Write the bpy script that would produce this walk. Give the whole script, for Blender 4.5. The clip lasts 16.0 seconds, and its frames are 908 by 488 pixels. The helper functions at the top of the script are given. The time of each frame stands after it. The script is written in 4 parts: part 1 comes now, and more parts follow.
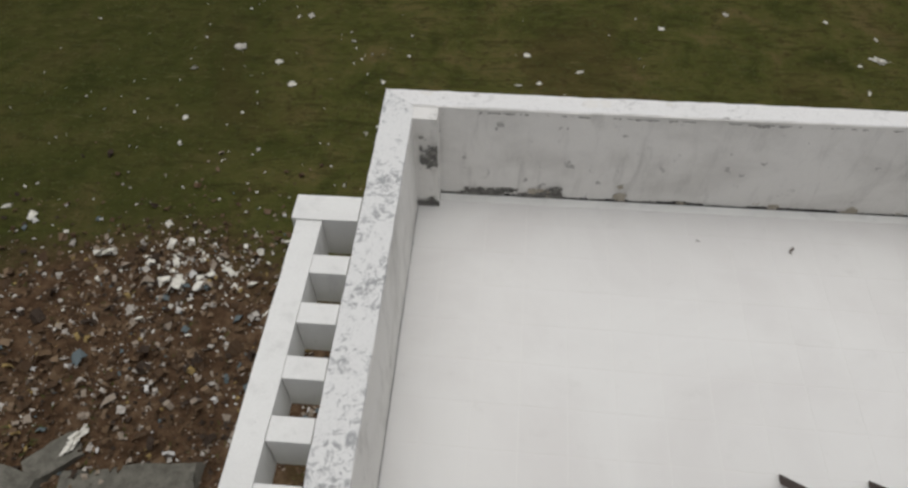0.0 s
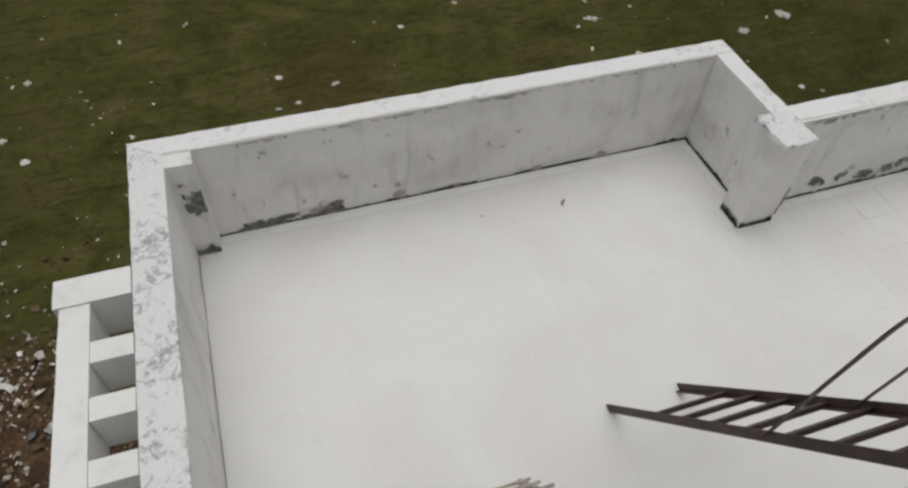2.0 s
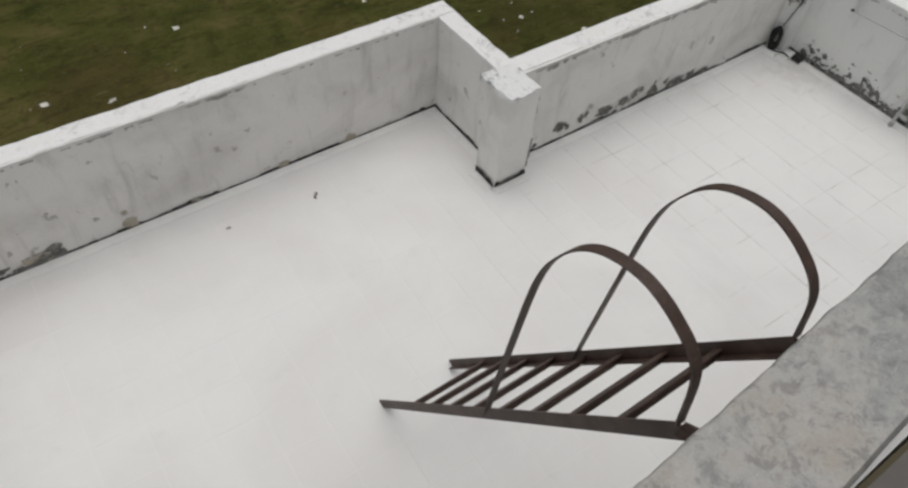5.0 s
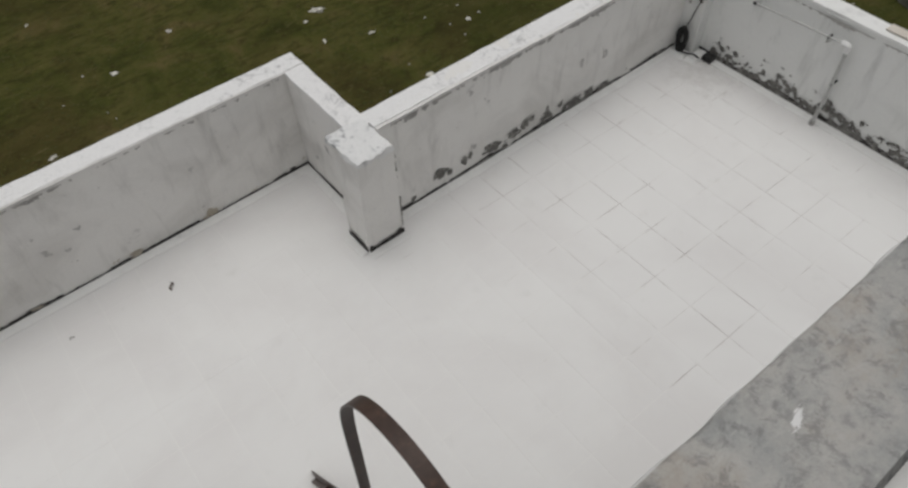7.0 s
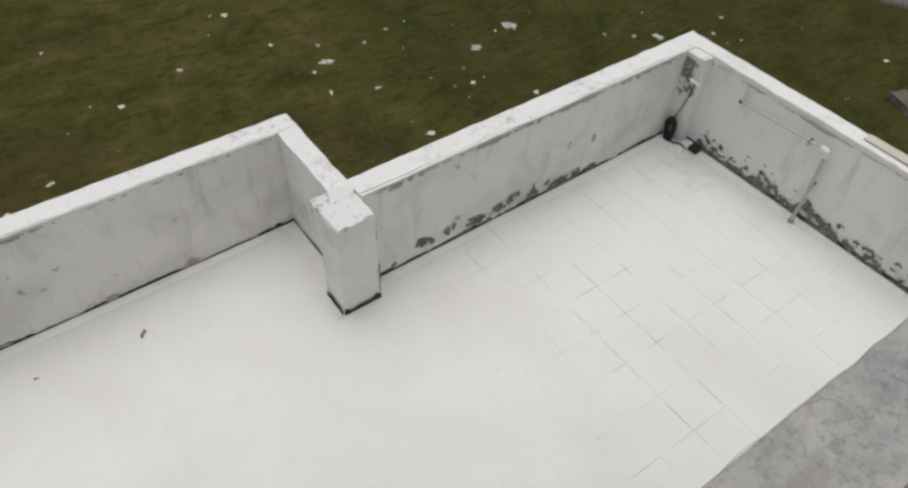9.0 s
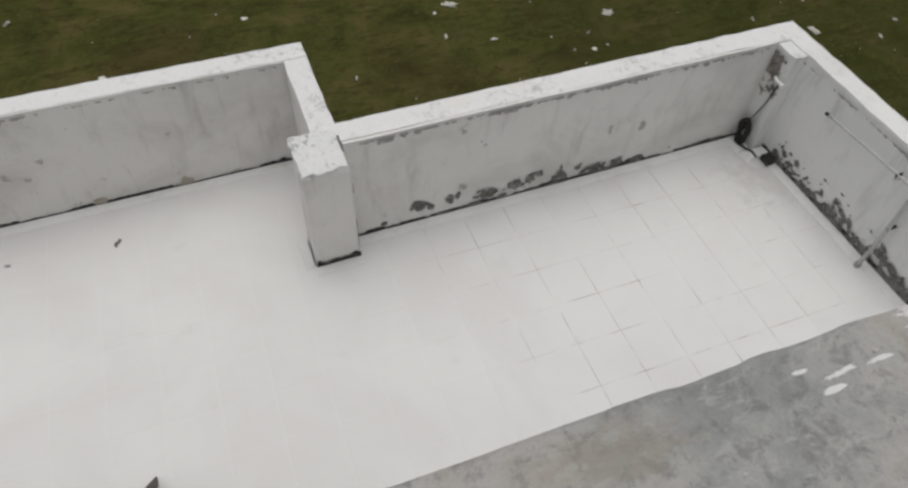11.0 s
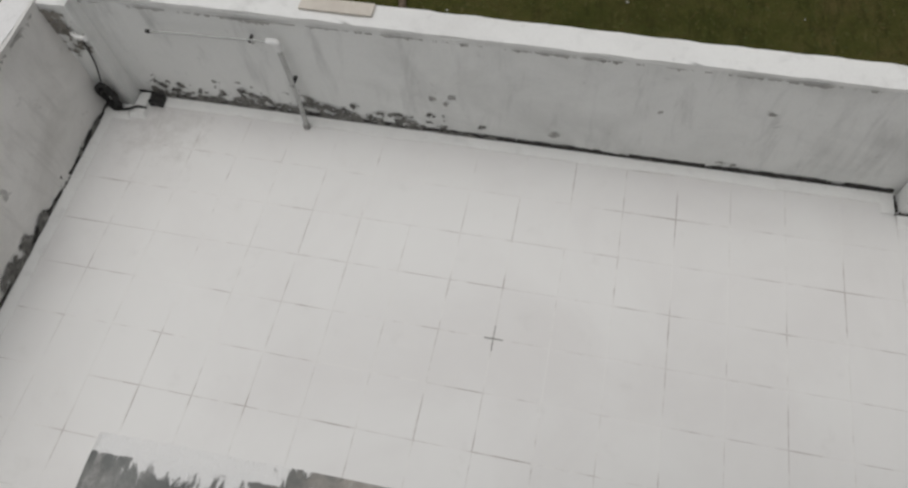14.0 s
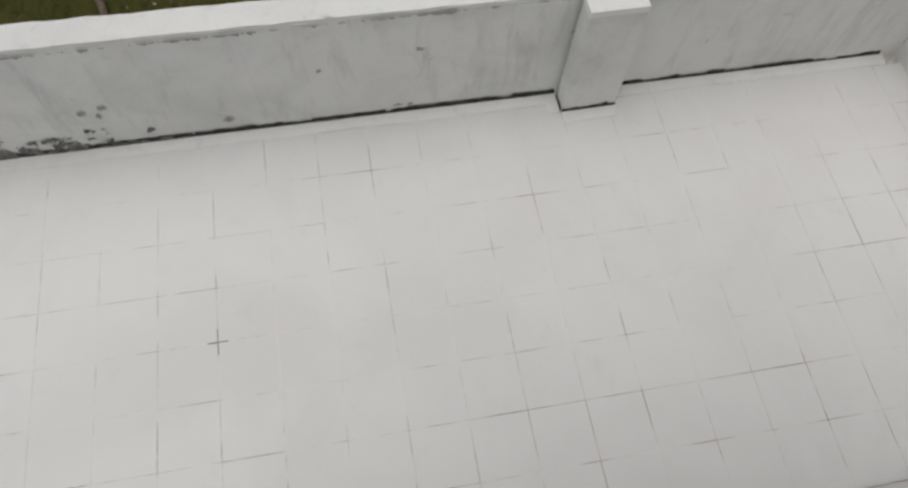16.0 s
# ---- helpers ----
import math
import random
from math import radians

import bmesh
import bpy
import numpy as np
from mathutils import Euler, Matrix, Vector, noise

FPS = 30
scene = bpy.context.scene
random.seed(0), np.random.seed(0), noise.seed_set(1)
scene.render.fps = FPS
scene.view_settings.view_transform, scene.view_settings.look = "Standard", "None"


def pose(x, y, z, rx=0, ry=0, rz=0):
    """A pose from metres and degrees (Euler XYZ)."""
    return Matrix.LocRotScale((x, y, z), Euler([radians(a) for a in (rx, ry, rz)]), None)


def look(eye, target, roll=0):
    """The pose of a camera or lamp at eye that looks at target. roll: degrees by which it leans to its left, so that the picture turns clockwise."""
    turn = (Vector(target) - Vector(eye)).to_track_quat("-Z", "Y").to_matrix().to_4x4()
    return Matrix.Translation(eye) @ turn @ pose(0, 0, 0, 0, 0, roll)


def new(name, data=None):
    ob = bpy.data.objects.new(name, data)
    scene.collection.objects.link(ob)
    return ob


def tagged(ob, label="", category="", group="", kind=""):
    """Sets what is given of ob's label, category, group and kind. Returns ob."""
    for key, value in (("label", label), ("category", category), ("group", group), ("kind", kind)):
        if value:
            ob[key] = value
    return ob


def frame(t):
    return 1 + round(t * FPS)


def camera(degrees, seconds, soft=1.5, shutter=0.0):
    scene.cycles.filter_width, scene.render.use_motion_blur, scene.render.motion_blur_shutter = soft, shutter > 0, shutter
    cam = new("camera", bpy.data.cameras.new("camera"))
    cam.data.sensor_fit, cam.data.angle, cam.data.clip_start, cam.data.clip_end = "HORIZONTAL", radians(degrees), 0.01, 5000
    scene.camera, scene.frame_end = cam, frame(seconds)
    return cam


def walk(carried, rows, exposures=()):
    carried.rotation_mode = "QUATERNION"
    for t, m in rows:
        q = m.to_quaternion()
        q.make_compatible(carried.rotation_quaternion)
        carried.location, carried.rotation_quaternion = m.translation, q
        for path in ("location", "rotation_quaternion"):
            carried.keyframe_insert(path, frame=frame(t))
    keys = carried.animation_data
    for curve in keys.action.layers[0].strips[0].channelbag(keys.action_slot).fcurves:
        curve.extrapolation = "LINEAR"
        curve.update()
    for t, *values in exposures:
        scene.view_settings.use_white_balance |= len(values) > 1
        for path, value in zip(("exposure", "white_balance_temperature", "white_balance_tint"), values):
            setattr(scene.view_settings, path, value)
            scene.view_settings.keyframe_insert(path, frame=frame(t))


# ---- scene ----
# ---- camera ----
cam = camera(66.8, 16.0, soft=2.6, shutter=0.0)
PATH = [
    (0, (-6.819, -2.822, 3.979), (-6.929, -1.572, 2.421), -0.7),
    (0.5, (-6.825, -2.817, 3.964), (-6.828, -1.562, 2.407), -0.0),
    (1, (-6.77, -2.818, 3.965), (-6.682, -1.557, 2.415), 0.1),
    (1.5, (-6.76, -2.804, 3.953), (-6.516, -1.537, 2.424), 1.1),
    (2, (-6.73, -2.801, 3.947), (-6.289, -1.591, 2.417), 2.7),
    (2.5, (-6.722, -2.795, 3.959), (-6.119, -1.639, 2.443), 3.7),
    (3, (-6.698, -2.884, 3.888), (-5.924, -1.74, 2.442), 3.0),
    (3.5, (-6.673, -2.87, 3.911), (-5.774, -1.878, 2.425), 1.2),
    (3.7, (-6.687, -2.903, 3.91), (-5.721, -1.957, 2.437), 1.5),
    (5.8, (-5.361, -2.894, 3.761), (-4.771, -1.862, 2.153), 1.4),
    (6, (-5.276, -2.877, 3.749), (-4.691, -1.835, 2.145), -1.4),
    (6.5, (-5.02, -2.848, 3.757), (-4.288, -1.907, 2.151), -0.3),
    (7, (-4.766, -2.868, 3.77), (-4.011, -1.876, 2.207), -2.6),
    (7.5, (-4.607, -2.905, 3.792), (-3.945, -1.839, 2.234), -3.8),
    (8, (-4.585, -2.896, 3.802), (-3.869, -1.814, 2.28), 0.3),
    (8.5, (-4.645, -2.884, 3.869), (-3.836, -1.782, 2.41), 2.3),
    (9, (-4.638, -2.885, 3.884), (-3.798, -1.811, 2.421), 2.6),
    (9.2, (-4.606, -2.901, 3.874), (-3.797, -1.847, 2.378), 2.5),
    (11.3, (-3.552, -2.966, 3.622), (-3.052, -1.826, 2.057), 3.7),
    (11.5, (-3.441, -2.966, 3.613), (-2.877, -1.874, 2.036), 4.8),
    (12, (-3.144, -2.98, 3.57), (-2.556, -1.841, 2.035), 2.4),
    (12.5, (-2.838, -2.96, 3.56), (-2.217, -1.925, 1.965), -1.5),
    (13, (-2.615, -2.88, 3.505), (-1.813, -2.137, 1.83), 0.9),
    (13.5, (-2.525, -2.924, 3.487), (-1.69, -2.413, 1.743), -4.7),
    (14, (-2.48, -3.002, 3.484), (-1.576, -2.731, 1.721), -6.7),
    (14.5, (-2.373, -3.053, 3.51), (-1.495, -3.021, 1.713), -3.9),
    (15, (-2.413, -3.254, 3.492), (-1.504, -3.25, 1.71), -3.1),
    (15.5, (-2.452, -3.392, 3.477), (-1.495, -3.625, 1.736), 1.5),
    (16, (-2.439, -3.636, 3.46), (-1.624, -3.868, 1.648), 5.5),
]
walk(cam, [(t, look(eye, target, roll)) for t, eye, target, roll in PATH],
     exposures=[(0.0, -0.16), (2.5, -0.22), (3.0, -0.2), (3.5, -0.06), (6.0, -0.22), (7.0, -0.3), (7.5, -0.28), (8.0, -0.24), (8.5, -0.04), (9.2, 0.0), (11.3, -0.18), (12.0, -0.14), (12.5, -0.2), (13.5, -0.27), (14.5, -0.3), (16.0, -0.25)])

# ---- light: an overcast day ----
SUN_AZ, SUN_EL = 10.0, 82.0
world = bpy.data.worlds.new("overcast_sky")
scene.world = world
world.use_nodes = True
wn = world.node_tree
sky = wn.nodes.new("ShaderNodeTexSky")
sky.sky_type = "NISHITA"
sky.sun_disc = False
sky.sun_elevation, sky.sun_rotation = radians(SUN_EL), radians(SUN_AZ)
sky.dust_density, sky.air_density, sky.ozone_density = 4.0, 1.0, 1.0
grey = wn.nodes.new("ShaderNodeHueSaturation")
grey.inputs["Saturation"].default_value = 0.22
wn.links.new(sky.outputs[0], grey.inputs["Color"])
wn.links.new(grey.outputs[0], wn.nodes["Background"].inputs["Color"])
wn.nodes["Background"].inputs["Strength"].default_value = 0.072
sun = new("sun", bpy.data.lights.new("sun", "SUN"))
sun.data.energy, sun.data.angle, sun.data.color = 1.55, radians(85), (1.0, 0.985, 0.95)
az, el = radians(SUN_AZ), radians(SUN_EL)
sun.matrix_world = look((0, 0, 30), (-math.sin(az) * math.cos(el), -math.cos(az) * math.cos(el), 30 - math.sin(el)))


# ---- materials ----
class Mat:
    """A small node builder round one Principled BSDF."""

    def __init__(self, name, rough=0.8, metal=0.0):
        self.m = bpy.data.materials.new(name)
        self.m.use_nodes = True
        self.t = self.m.node_tree
        self.b = self.t.nodes["Principled BSDF"]
        self.b.inputs["Roughness"].default_value = rough
        self.b.inputs["Metallic"].default_value = metal
        self.b.inputs["Specular IOR Level"].default_value = 0.3
        self.geo = self.t.nodes.new("ShaderNodeNewGeometry")
        self.pos = self.geo.outputs["Position"]

    def link(self, a, b):
        self.t.links.new(a, b)

    def scaled(self, sx, sy, sz, move=(0, 0, 0)):
        n = self.t.nodes.new("ShaderNodeMapping")
        n.inputs["Scale"].default_value = (sx, sy, sz)
        n.inputs["Location"].default_value = move
        self.link(self.pos, n.inputs["Vector"])
        return n.outputs[0]

    def noise(self, scale, detail=5.0, rough=0.6, vec=None, warp=0.0):
        n = self.t.nodes.new("ShaderNodeTexNoise")
        n.inputs["Scale"].default_value = scale
        n.inputs["Detail"].default_value = detail
        n.inputs["Roughness"].default_value = rough
        n.inputs["Distortion"].default_value = warp
        self.link(vec if vec is not None else self.pos, n.inputs["Vector"])
        return n.outputs["Fac"]

    def cells(self, scale, vec=None):
        n = self.t.nodes.new("ShaderNodeTexVoronoi")
        n.inputs["Scale"].default_value = scale
        self.link(vec if vec is not None else self.pos, n.inputs["Vector"])
        return n.outputs["Distance"]

    def step(self, fac, lo, hi):
        n = self.t.nodes.new("ShaderNodeMapRange")
        n.interpolation_type = "SMOOTHSTEP"
        n.inputs["From Min"].default_value = lo
        n.inputs["From Max"].default_value = hi
        self.link(fac, n.inputs["Value"])
        return n.outputs["Result"]

    def math(self, op, a, b):
        n = self.t.nodes.new("ShaderNodeMath")
        n.operation = op
        for i, v in enumerate((a, b)):
            if isinstance(v, (int, float)):
                n.inputs[i].default_value = v
            else:
                self.link(v, n.inputs[i])
        return n.outputs[0]

    def axis(self, which):
        n = self.t.nodes.new("ShaderNodeSeparateXYZ")
        self.link(self.pos, n.inputs[0])
        return n.outputs[which]

    def mix(self, fac, a, b):
        n = self.t.nodes.new("ShaderNodeMix")
        n.data_type = "RGBA"
        for i, v in ((0, fac), (6, a), (7, b)):
            if isinstance(v, (int, float)):
                n.inputs[i].default_value = v
            elif isinstance(v, tuple):
                n.inputs[i].default_value = (*v, 1)
            else:
                self.link(v, n.inputs[i])
        return n.outputs[2]

    def ramp(self, fac, stops, constant=False):
        n = self.t.nodes.new("ShaderNodeValToRGB")
        n.color_ramp.interpolation = "CONSTANT" if constant else "LINEAR"
        e = n.color_ramp.elements
        e[0].position, e[0].color = stops[0][0], (*stops[0][1], 1)
        e[1].position, e[1].color = stops[-1][0], (*stops[-1][1], 1)
        for p, c in stops[1:-1]:
            k = e.new(p)
            k.color = (*c, 1)
        self.link(fac, n.inputs[0])
        return n.outputs[0]

    def done(self, colour, bump=None, depth=0.002, strength=0.6):
        if isinstance(colour, tuple):
            self.b.inputs["Base Color"].default_value = (*colour, 1)
        else:
            self.link(colour, self.b.inputs["Base Color"])
        if bump is not None:
            n = self.t.nodes.new("ShaderNodeBump")
            n.inputs["Strength"].default_value = strength
            n.inputs["Distance"].default_value = depth
            self.link(bump, n.inputs["Height"])
            self.link(n.outputs[0], self.b.inputs["Normal"])
        return self.m


def make_limewash(name, white, stain, amount, seed):
    """Lime-washed plaster with rain streaks and cloudy grey stains."""
    a = Mat(name, 0.9)
    cloud = a.noise(1.3, 6, 0.62, a.scaled(1, 1, 1.4, (seed, 0, 0)), 0.4)
    streak = a.noise(3.0, 5, 0.65, a.scaled(2.6, 2.6, 0.55, (0, seed, 0)), 0.3)
    blot = a.noise(7.0, 7, 0.7, a.scaled(1, 1, 1, (seed, seed, 0)), 0.6)
    grain = a.noise(90.0, 3, 0.6)
    c = a.mix(a.math("MULTIPLY", a.step(cloud, 0.42, 0.75), amount), white, stain)
    c = a.mix(a.math("MULTIPLY", a.step(streak, 0.5, 0.78), amount * 0.8), c, tuple(v * 0.72 for v in stain))
    c = a.mix(a.math("MULTIPLY", a.step(blot, 0.62, 0.72), amount * 0.75), c, tuple(v * 0.5 for v in stain))
    c = a.mix(a.math("MULTIPLY", a.step(grain, 0.35, 0.7), 0.06), c, (0.3, 0.29, 0.27))
    h = a.math("ADD", a.math("MULTIPLY", blot, 0.8), a.math("MULTIPLY", grain, 0.25))
    return a.done(c, h, 0.006, 0.5)


M_WALL = make_limewash("limewashed_plaster", (0.78, 0.768, 0.745), (0.49, 0.478, 0.45), 0.56, 3.0)
M_WALL_E = make_limewash("rain_stained_plaster", (0.76, 0.765, 0.75), (0.54, 0.545, 0.53), 0.60, 11.0)
M_CLEAN = make_limewash("fresh_limewash", (0.80, 0.80, 0.785), (0.62, 0.61, 0.60), 0.4, 6.0)


def make_coping(name, white, grey_c, lo, hi, fine):
    """Wall-top limewash that has flaked off in spots and shows mottled grey mortar."""
    a = Mat(name, 0.92)
    n1 = a.noise(2.2, 4, 0.6, a.scaled(1, 1, 1, (4, 2, 0)))
    n2 = a.noise(fine, 6, 0.7, None, 0.8)
    f = a.math("ADD", a.math("MULTIPLY", n1, 0.45), a.math("MULTIPLY", n2, 0.75))
    c = a.mix(a.step(f, lo, hi), white, grey_c)
    g = a.noise(60, 3, 0.6)
    c = a.mix(a.math("MULTIPLY", a.step(g, 0.45, 0.75), 0.12), c, (0.25, 0.25, 0.24))
    return a.done(c, n2, 0.006, 0.55)


M_COPE = make_coping("flaking_wall_top", (0.79, 0.785, 0.78), (0.50, 0.495, 0.495), 0.61, 0.79, 17.0)
M_COPE_W = make_coping("mottled_wall_top", (0.75, 0.75, 0.745), (0.36, 0.365, 0.375), 0.61, 0.74, 22.0)

a = Mat("mould_and_bare_mortar", 0.95)
k = a.noise(22, 6, 0.7)
M_MOULD = a.done(a.ramp(k, [(0.3, (0.07, 0.068, 0.063)), (0.5, (0.16, 0.155, 0.145)), (0.7, (0.33, 0.32, 0.30))]), k, 0.004, 0.7)
a = Mat("black_joint", 0.95)
k = a.noise(30, 4, 0.7)
M_BLACK = a.done(a.ramp(k, [(0.3, (0.022, 0.021, 0.02)), (0.7, (0.07, 0.066, 0.062))]), k, 0.003, 0.5)
a = Mat("grey_brown_soot", 0.95)
k = a.noise(18, 6, 0.7)
M_SOOT = a.done(a.ramp(k, [(0.3, (0.13, 0.12, 0.105)), (0.7, (0.34, 0.32, 0.29))]), k, 0.003, 0.5)
a = Mat("faded_grey_scuff", 0.95)
k = a.noise(18, 6, 0.7)
M_SCUFF = a.done(a.ramp(k, [(0.3, (0.26, 0.25, 0.24)), (0.7, (0.46, 0.45, 0.43))]), k, 0.003, 0.5)
a = Mat("faint_smudge", 0.95)
k = a.noise(26, 6, 0.7)
M_SMUDGE = a.done(a.ramp(k, [(0.3, (0.40, 0.39, 0.375)), (0.7, (0.58, 0.57, 0.555))]), k, 0.003, 0.5)
a = Mat("damp_brown_stain", 0.95)
k = a.noise(16, 6, 0.7)
M_DAMP = a.done(a.ramp(k, [(0.3, (0.34, 0.30, 0.24)), (0.7, (0.52, 0.48, 0.41))]), k, 0.003, 0.5)

# roof tiles under a worn coat of limewash
a = Mat("limewashed_tile", 0.62)
oi = a.t.nodes.new("ShaderNodeObjectInfo")
n1 = a.noise(0.9, 5, 0.6, None, 0.5)
n2 = a.noise(5.0, 6, 0.65)
n3 = a.noise(70, 3, 0.6)
c = a.mix(a.step(n1, 0.35, 0.7), (0.742, 0.737, 0.726), (0.69, 0.677, 0.668))
c = a.mix(a.math("MULTIPLY", oi.outputs["Random"], 0.07), c, (0.64, 0.635, 0.63))
c = a.mix(a.math("MULTIPLY", a.step(n2, 0.58, 0.75), 0.22), c, (0.56, 0.55, 0.53))
tx, ty = a.math("ADD", a.axis(0), 0.12), a.math("ADD", a.axis(1), 0.42)
near = a.math("SQRT", a.math("ADD", a.math("MULTIPLY", tx, tx), a.math("MULTIPLY", ty, ty)), 0)
silt = a.math("SUBTRACT", a.noise(9, 6, 0.7), a.math("MULTIPLY", near, 0.6))
c = a.mix(a.math("MULTIPLY", a.step(silt, 0.26, 0.55), 0.28), c, (0.36, 0.34, 0.31))
M_TILE = a.done(c, a.math("ADD", n2, a.math("MULTIPLY", n3, 0.2)), 0.0025, 0.35)
a = Mat("joint_filler", 0.9)
n1 = a.noise(1.1, 4, 0.6, a.scaled(1, 1, 1, (7, 1, 0)))
n2 = a.noise(4.2, 5, 0.7, a.scaled(1, 1, 1, (2, 9, 0)))
worn = a.math("MULTIPLY", a.step(a.axis(0), -4.2, -2.2), 0.20)
f = a.math("ADD", a.math("ADD", a.math("MULTIPLY", n1, 0.45), a.math("MULTIPLY", n2, 0.65)), worn)
M_JOINT = a.done(a.mix(a.step(f, 0.70, 0.92), (0.74, 0.732, 0.716), (0.25, 0.21, 0.19)), n2, 0.002, 0.4)

# weathered cement on the upper wall, with torn splashes of white paint and brown silt
CAP_EAST = -2.452
TOP = 3.22


def cap_edge(x):
    """The outer edge of the parapet's top at x."""
    return -2.8759 - 0.0165 * x - 0.05 * max(0.0, min(1.0, (-5.1 - x) / 0.6))


def spot(a, x, y, rx, ry, turn):
    """1 in the middle of an oval, 0 at its border."""
    m = a.t.nodes.new("ShaderNodeMapping")
    m.vector_type = "TEXTURE"
    m.inputs["Location"].default_value = (x, y, TOP)
    m.inputs["Rotation"].default_value = (0, 0, math.radians(turn))
    m.inputs["Scale"].default_value = (rx, ry, 1.0)
    tc = a.t.nodes.new("ShaderNodeTexCoord")
    a.link(tc.outputs["Object"], m.inputs["Vector"])
    n = a.t.nodes.new("ShaderNodeVectorMath")
    n.operation = "LENGTH"
    a.link(m.outputs[0], n.inputs[0])
    return a.math("SUBTRACT", 1.0, n.outputs["Value"])


def any_spot(a, spots):
    f = spot(a, *spots[0])
    for k in spots[1:]:
        f = a.math("MAXIMUM", f, spot(a, *k))
    return a.math("MAXIMUM", f, -1.0)


PAINT_SPOTS = [(-2.578, -2.864, 0.034, 0.0105, -23), (-2.548, -2.871, 0.014, 0.003, 8), (-2.622, -2.839, 0.014, 0.0035, -18), (-2.676, -2.866, 0.028, 0.0055, 2), (-2.70, -2.8435, 0.014, 0.003, -10),
               (-2.770, -2.847, 0.030, 0.009, -24), (-2.725, -2.862, 0.024, 0.006, -28), (-2.872, -2.845, 0.055, 0.010, -15), (-2.84, -2.846, 0.03, 0.002, -12), (-2.85, -2.840, 0.03, 0.002, -12), (-2.984, -2.863, 0.012, 0.007, 0), (-3.028, -2.853, 0.024, 0.0055, 10),
               (-3.11, -2.838, 0.034, 0.006, -20), (-3.290, -2.87, 0.020, 0.075, -14), (-3.250, -2.868, 0.016, 0.034, 24), (-3.20, -2.937, 0.085, 0.020, -20), (-3.336, -2.854, 0.016, 0.003, 2),
               (-3.373, -2.853, 0.022, 0.0032, 3), (-3.40, -2.843, 0.010, 0.0028, 0), (-3.385, -2.862, 0.018, 0.003, 4), (-2.453, -2.878, 0.012, 0.034, -4), (-2.469, -2.912, 0.003, 0.03, -12), (-2.462, -2.955, 0.003, 0.02, -10), (-4.40, -2.85, 0.02, 0.006, 20)]
SILT_SPOTS = [(-2.715, -2.853, 0.06, 0.014, -14), (-3.17, -2.85, 0.08, 0.022, -14), (-3.05, -2.89, 0.12, 0.03, 4), (-3.55, -2.85, 0.08, 0.03, -6), (-4.2, -2.87, 0.14, 0.03, 5)]

a = Mat("weathered_cement", 0.88)
n1 = a.noise(7.0, 7, 0.7, None, 0.15)
n2 = a.noise(30, 7, 0.72, None, 0.1)
n3 = a.noise(260, 3, 0.6)
c = a.ramp(n1, [(0.30, (0.23, 0.237, 0.235)), (0.45, (0.335, 0.338, 0.328)), (0.56, (0.42, 0.408, 0.388)), (0.66, (0.385, 0.355, 0.318)), (0.78, (0.42, 0.405, 0.395))])
c = a.mix(a.math("MULTIPLY", a.step(n2, 0.50, 0.66), 0.45), c, (0.17, 0.172, 0.17))
c = a.mix(a.math("MULTIPLY", a.step(a.noise(17, 6, 0.7, a.scaled(1, 1, 1, (5, 5, 0))), 0.55, 0.7), 0.6), c, (0.46, 0.45, 0.43))
c = a.mix(a.math("MULTIPLY", a.step(n3, 0.5, 0.75), 0.18), c, (0.14, 0.14, 0.14))
torn = a.noise(60, 9, 0.72, a.scaled(0.8, 1.9, 1, (3, 1, 0)), 0.6)
wisp = a.noise(120, 5, 0.7, a.scaled(0.35, 1.6, 1, (9, 4, 0)), 0.5)
# cement turns darker grey in a ragged oval round the cap's corner
dark_corner = a.math("ADD", spot(a, -2.46, -2.90, 0.17, 0.16, 0), a.math("MULTIPLY", a.math("SUBTRACT", n2, 0.5), 2.4))
c = a.mix(a.math("MULTIPLY", a.step(dark_corner, 0.1, 0.9), 0.78), c, (0.125, 0.133, 0.130))
c = a.mix(a.math("MULTIPLY", a.step(torn, 0.52, 0.66), 0.6), c, (0.46, 0.45, 0.43))
c = a.mix(a.math("MULTIPLY", a.step(a.noise(46, 6, 0.75, a.scaled(1, 1, 1, (2, 8, 0)), 0.4), 0.50, 0.64), 0.5), c, (0.14, 0.142, 0.138))
silt = a.math("ADD", any_spot(a, SILT_SPOTS), a.math("MULTIPLY", a.math("SUBTRACT", torn, 0.5), 2.2))
c = a.mix(a.math("MULTIPLY", a.step(silt, 0.1, 0.9), 0.62), c, (0.27, 0.24, 0.20))
rough_n = a.math("ADD", a.math("MULTIPLY", a.math("SUBTRACT", torn, 0.5), 2.1), a.math("MULTIPLY", a.math("SUBTRACT", wisp, 0.5), 1.7))
splashed = a.math("ADD", any_spot(a, PAINT_SPOTS), rough_n)
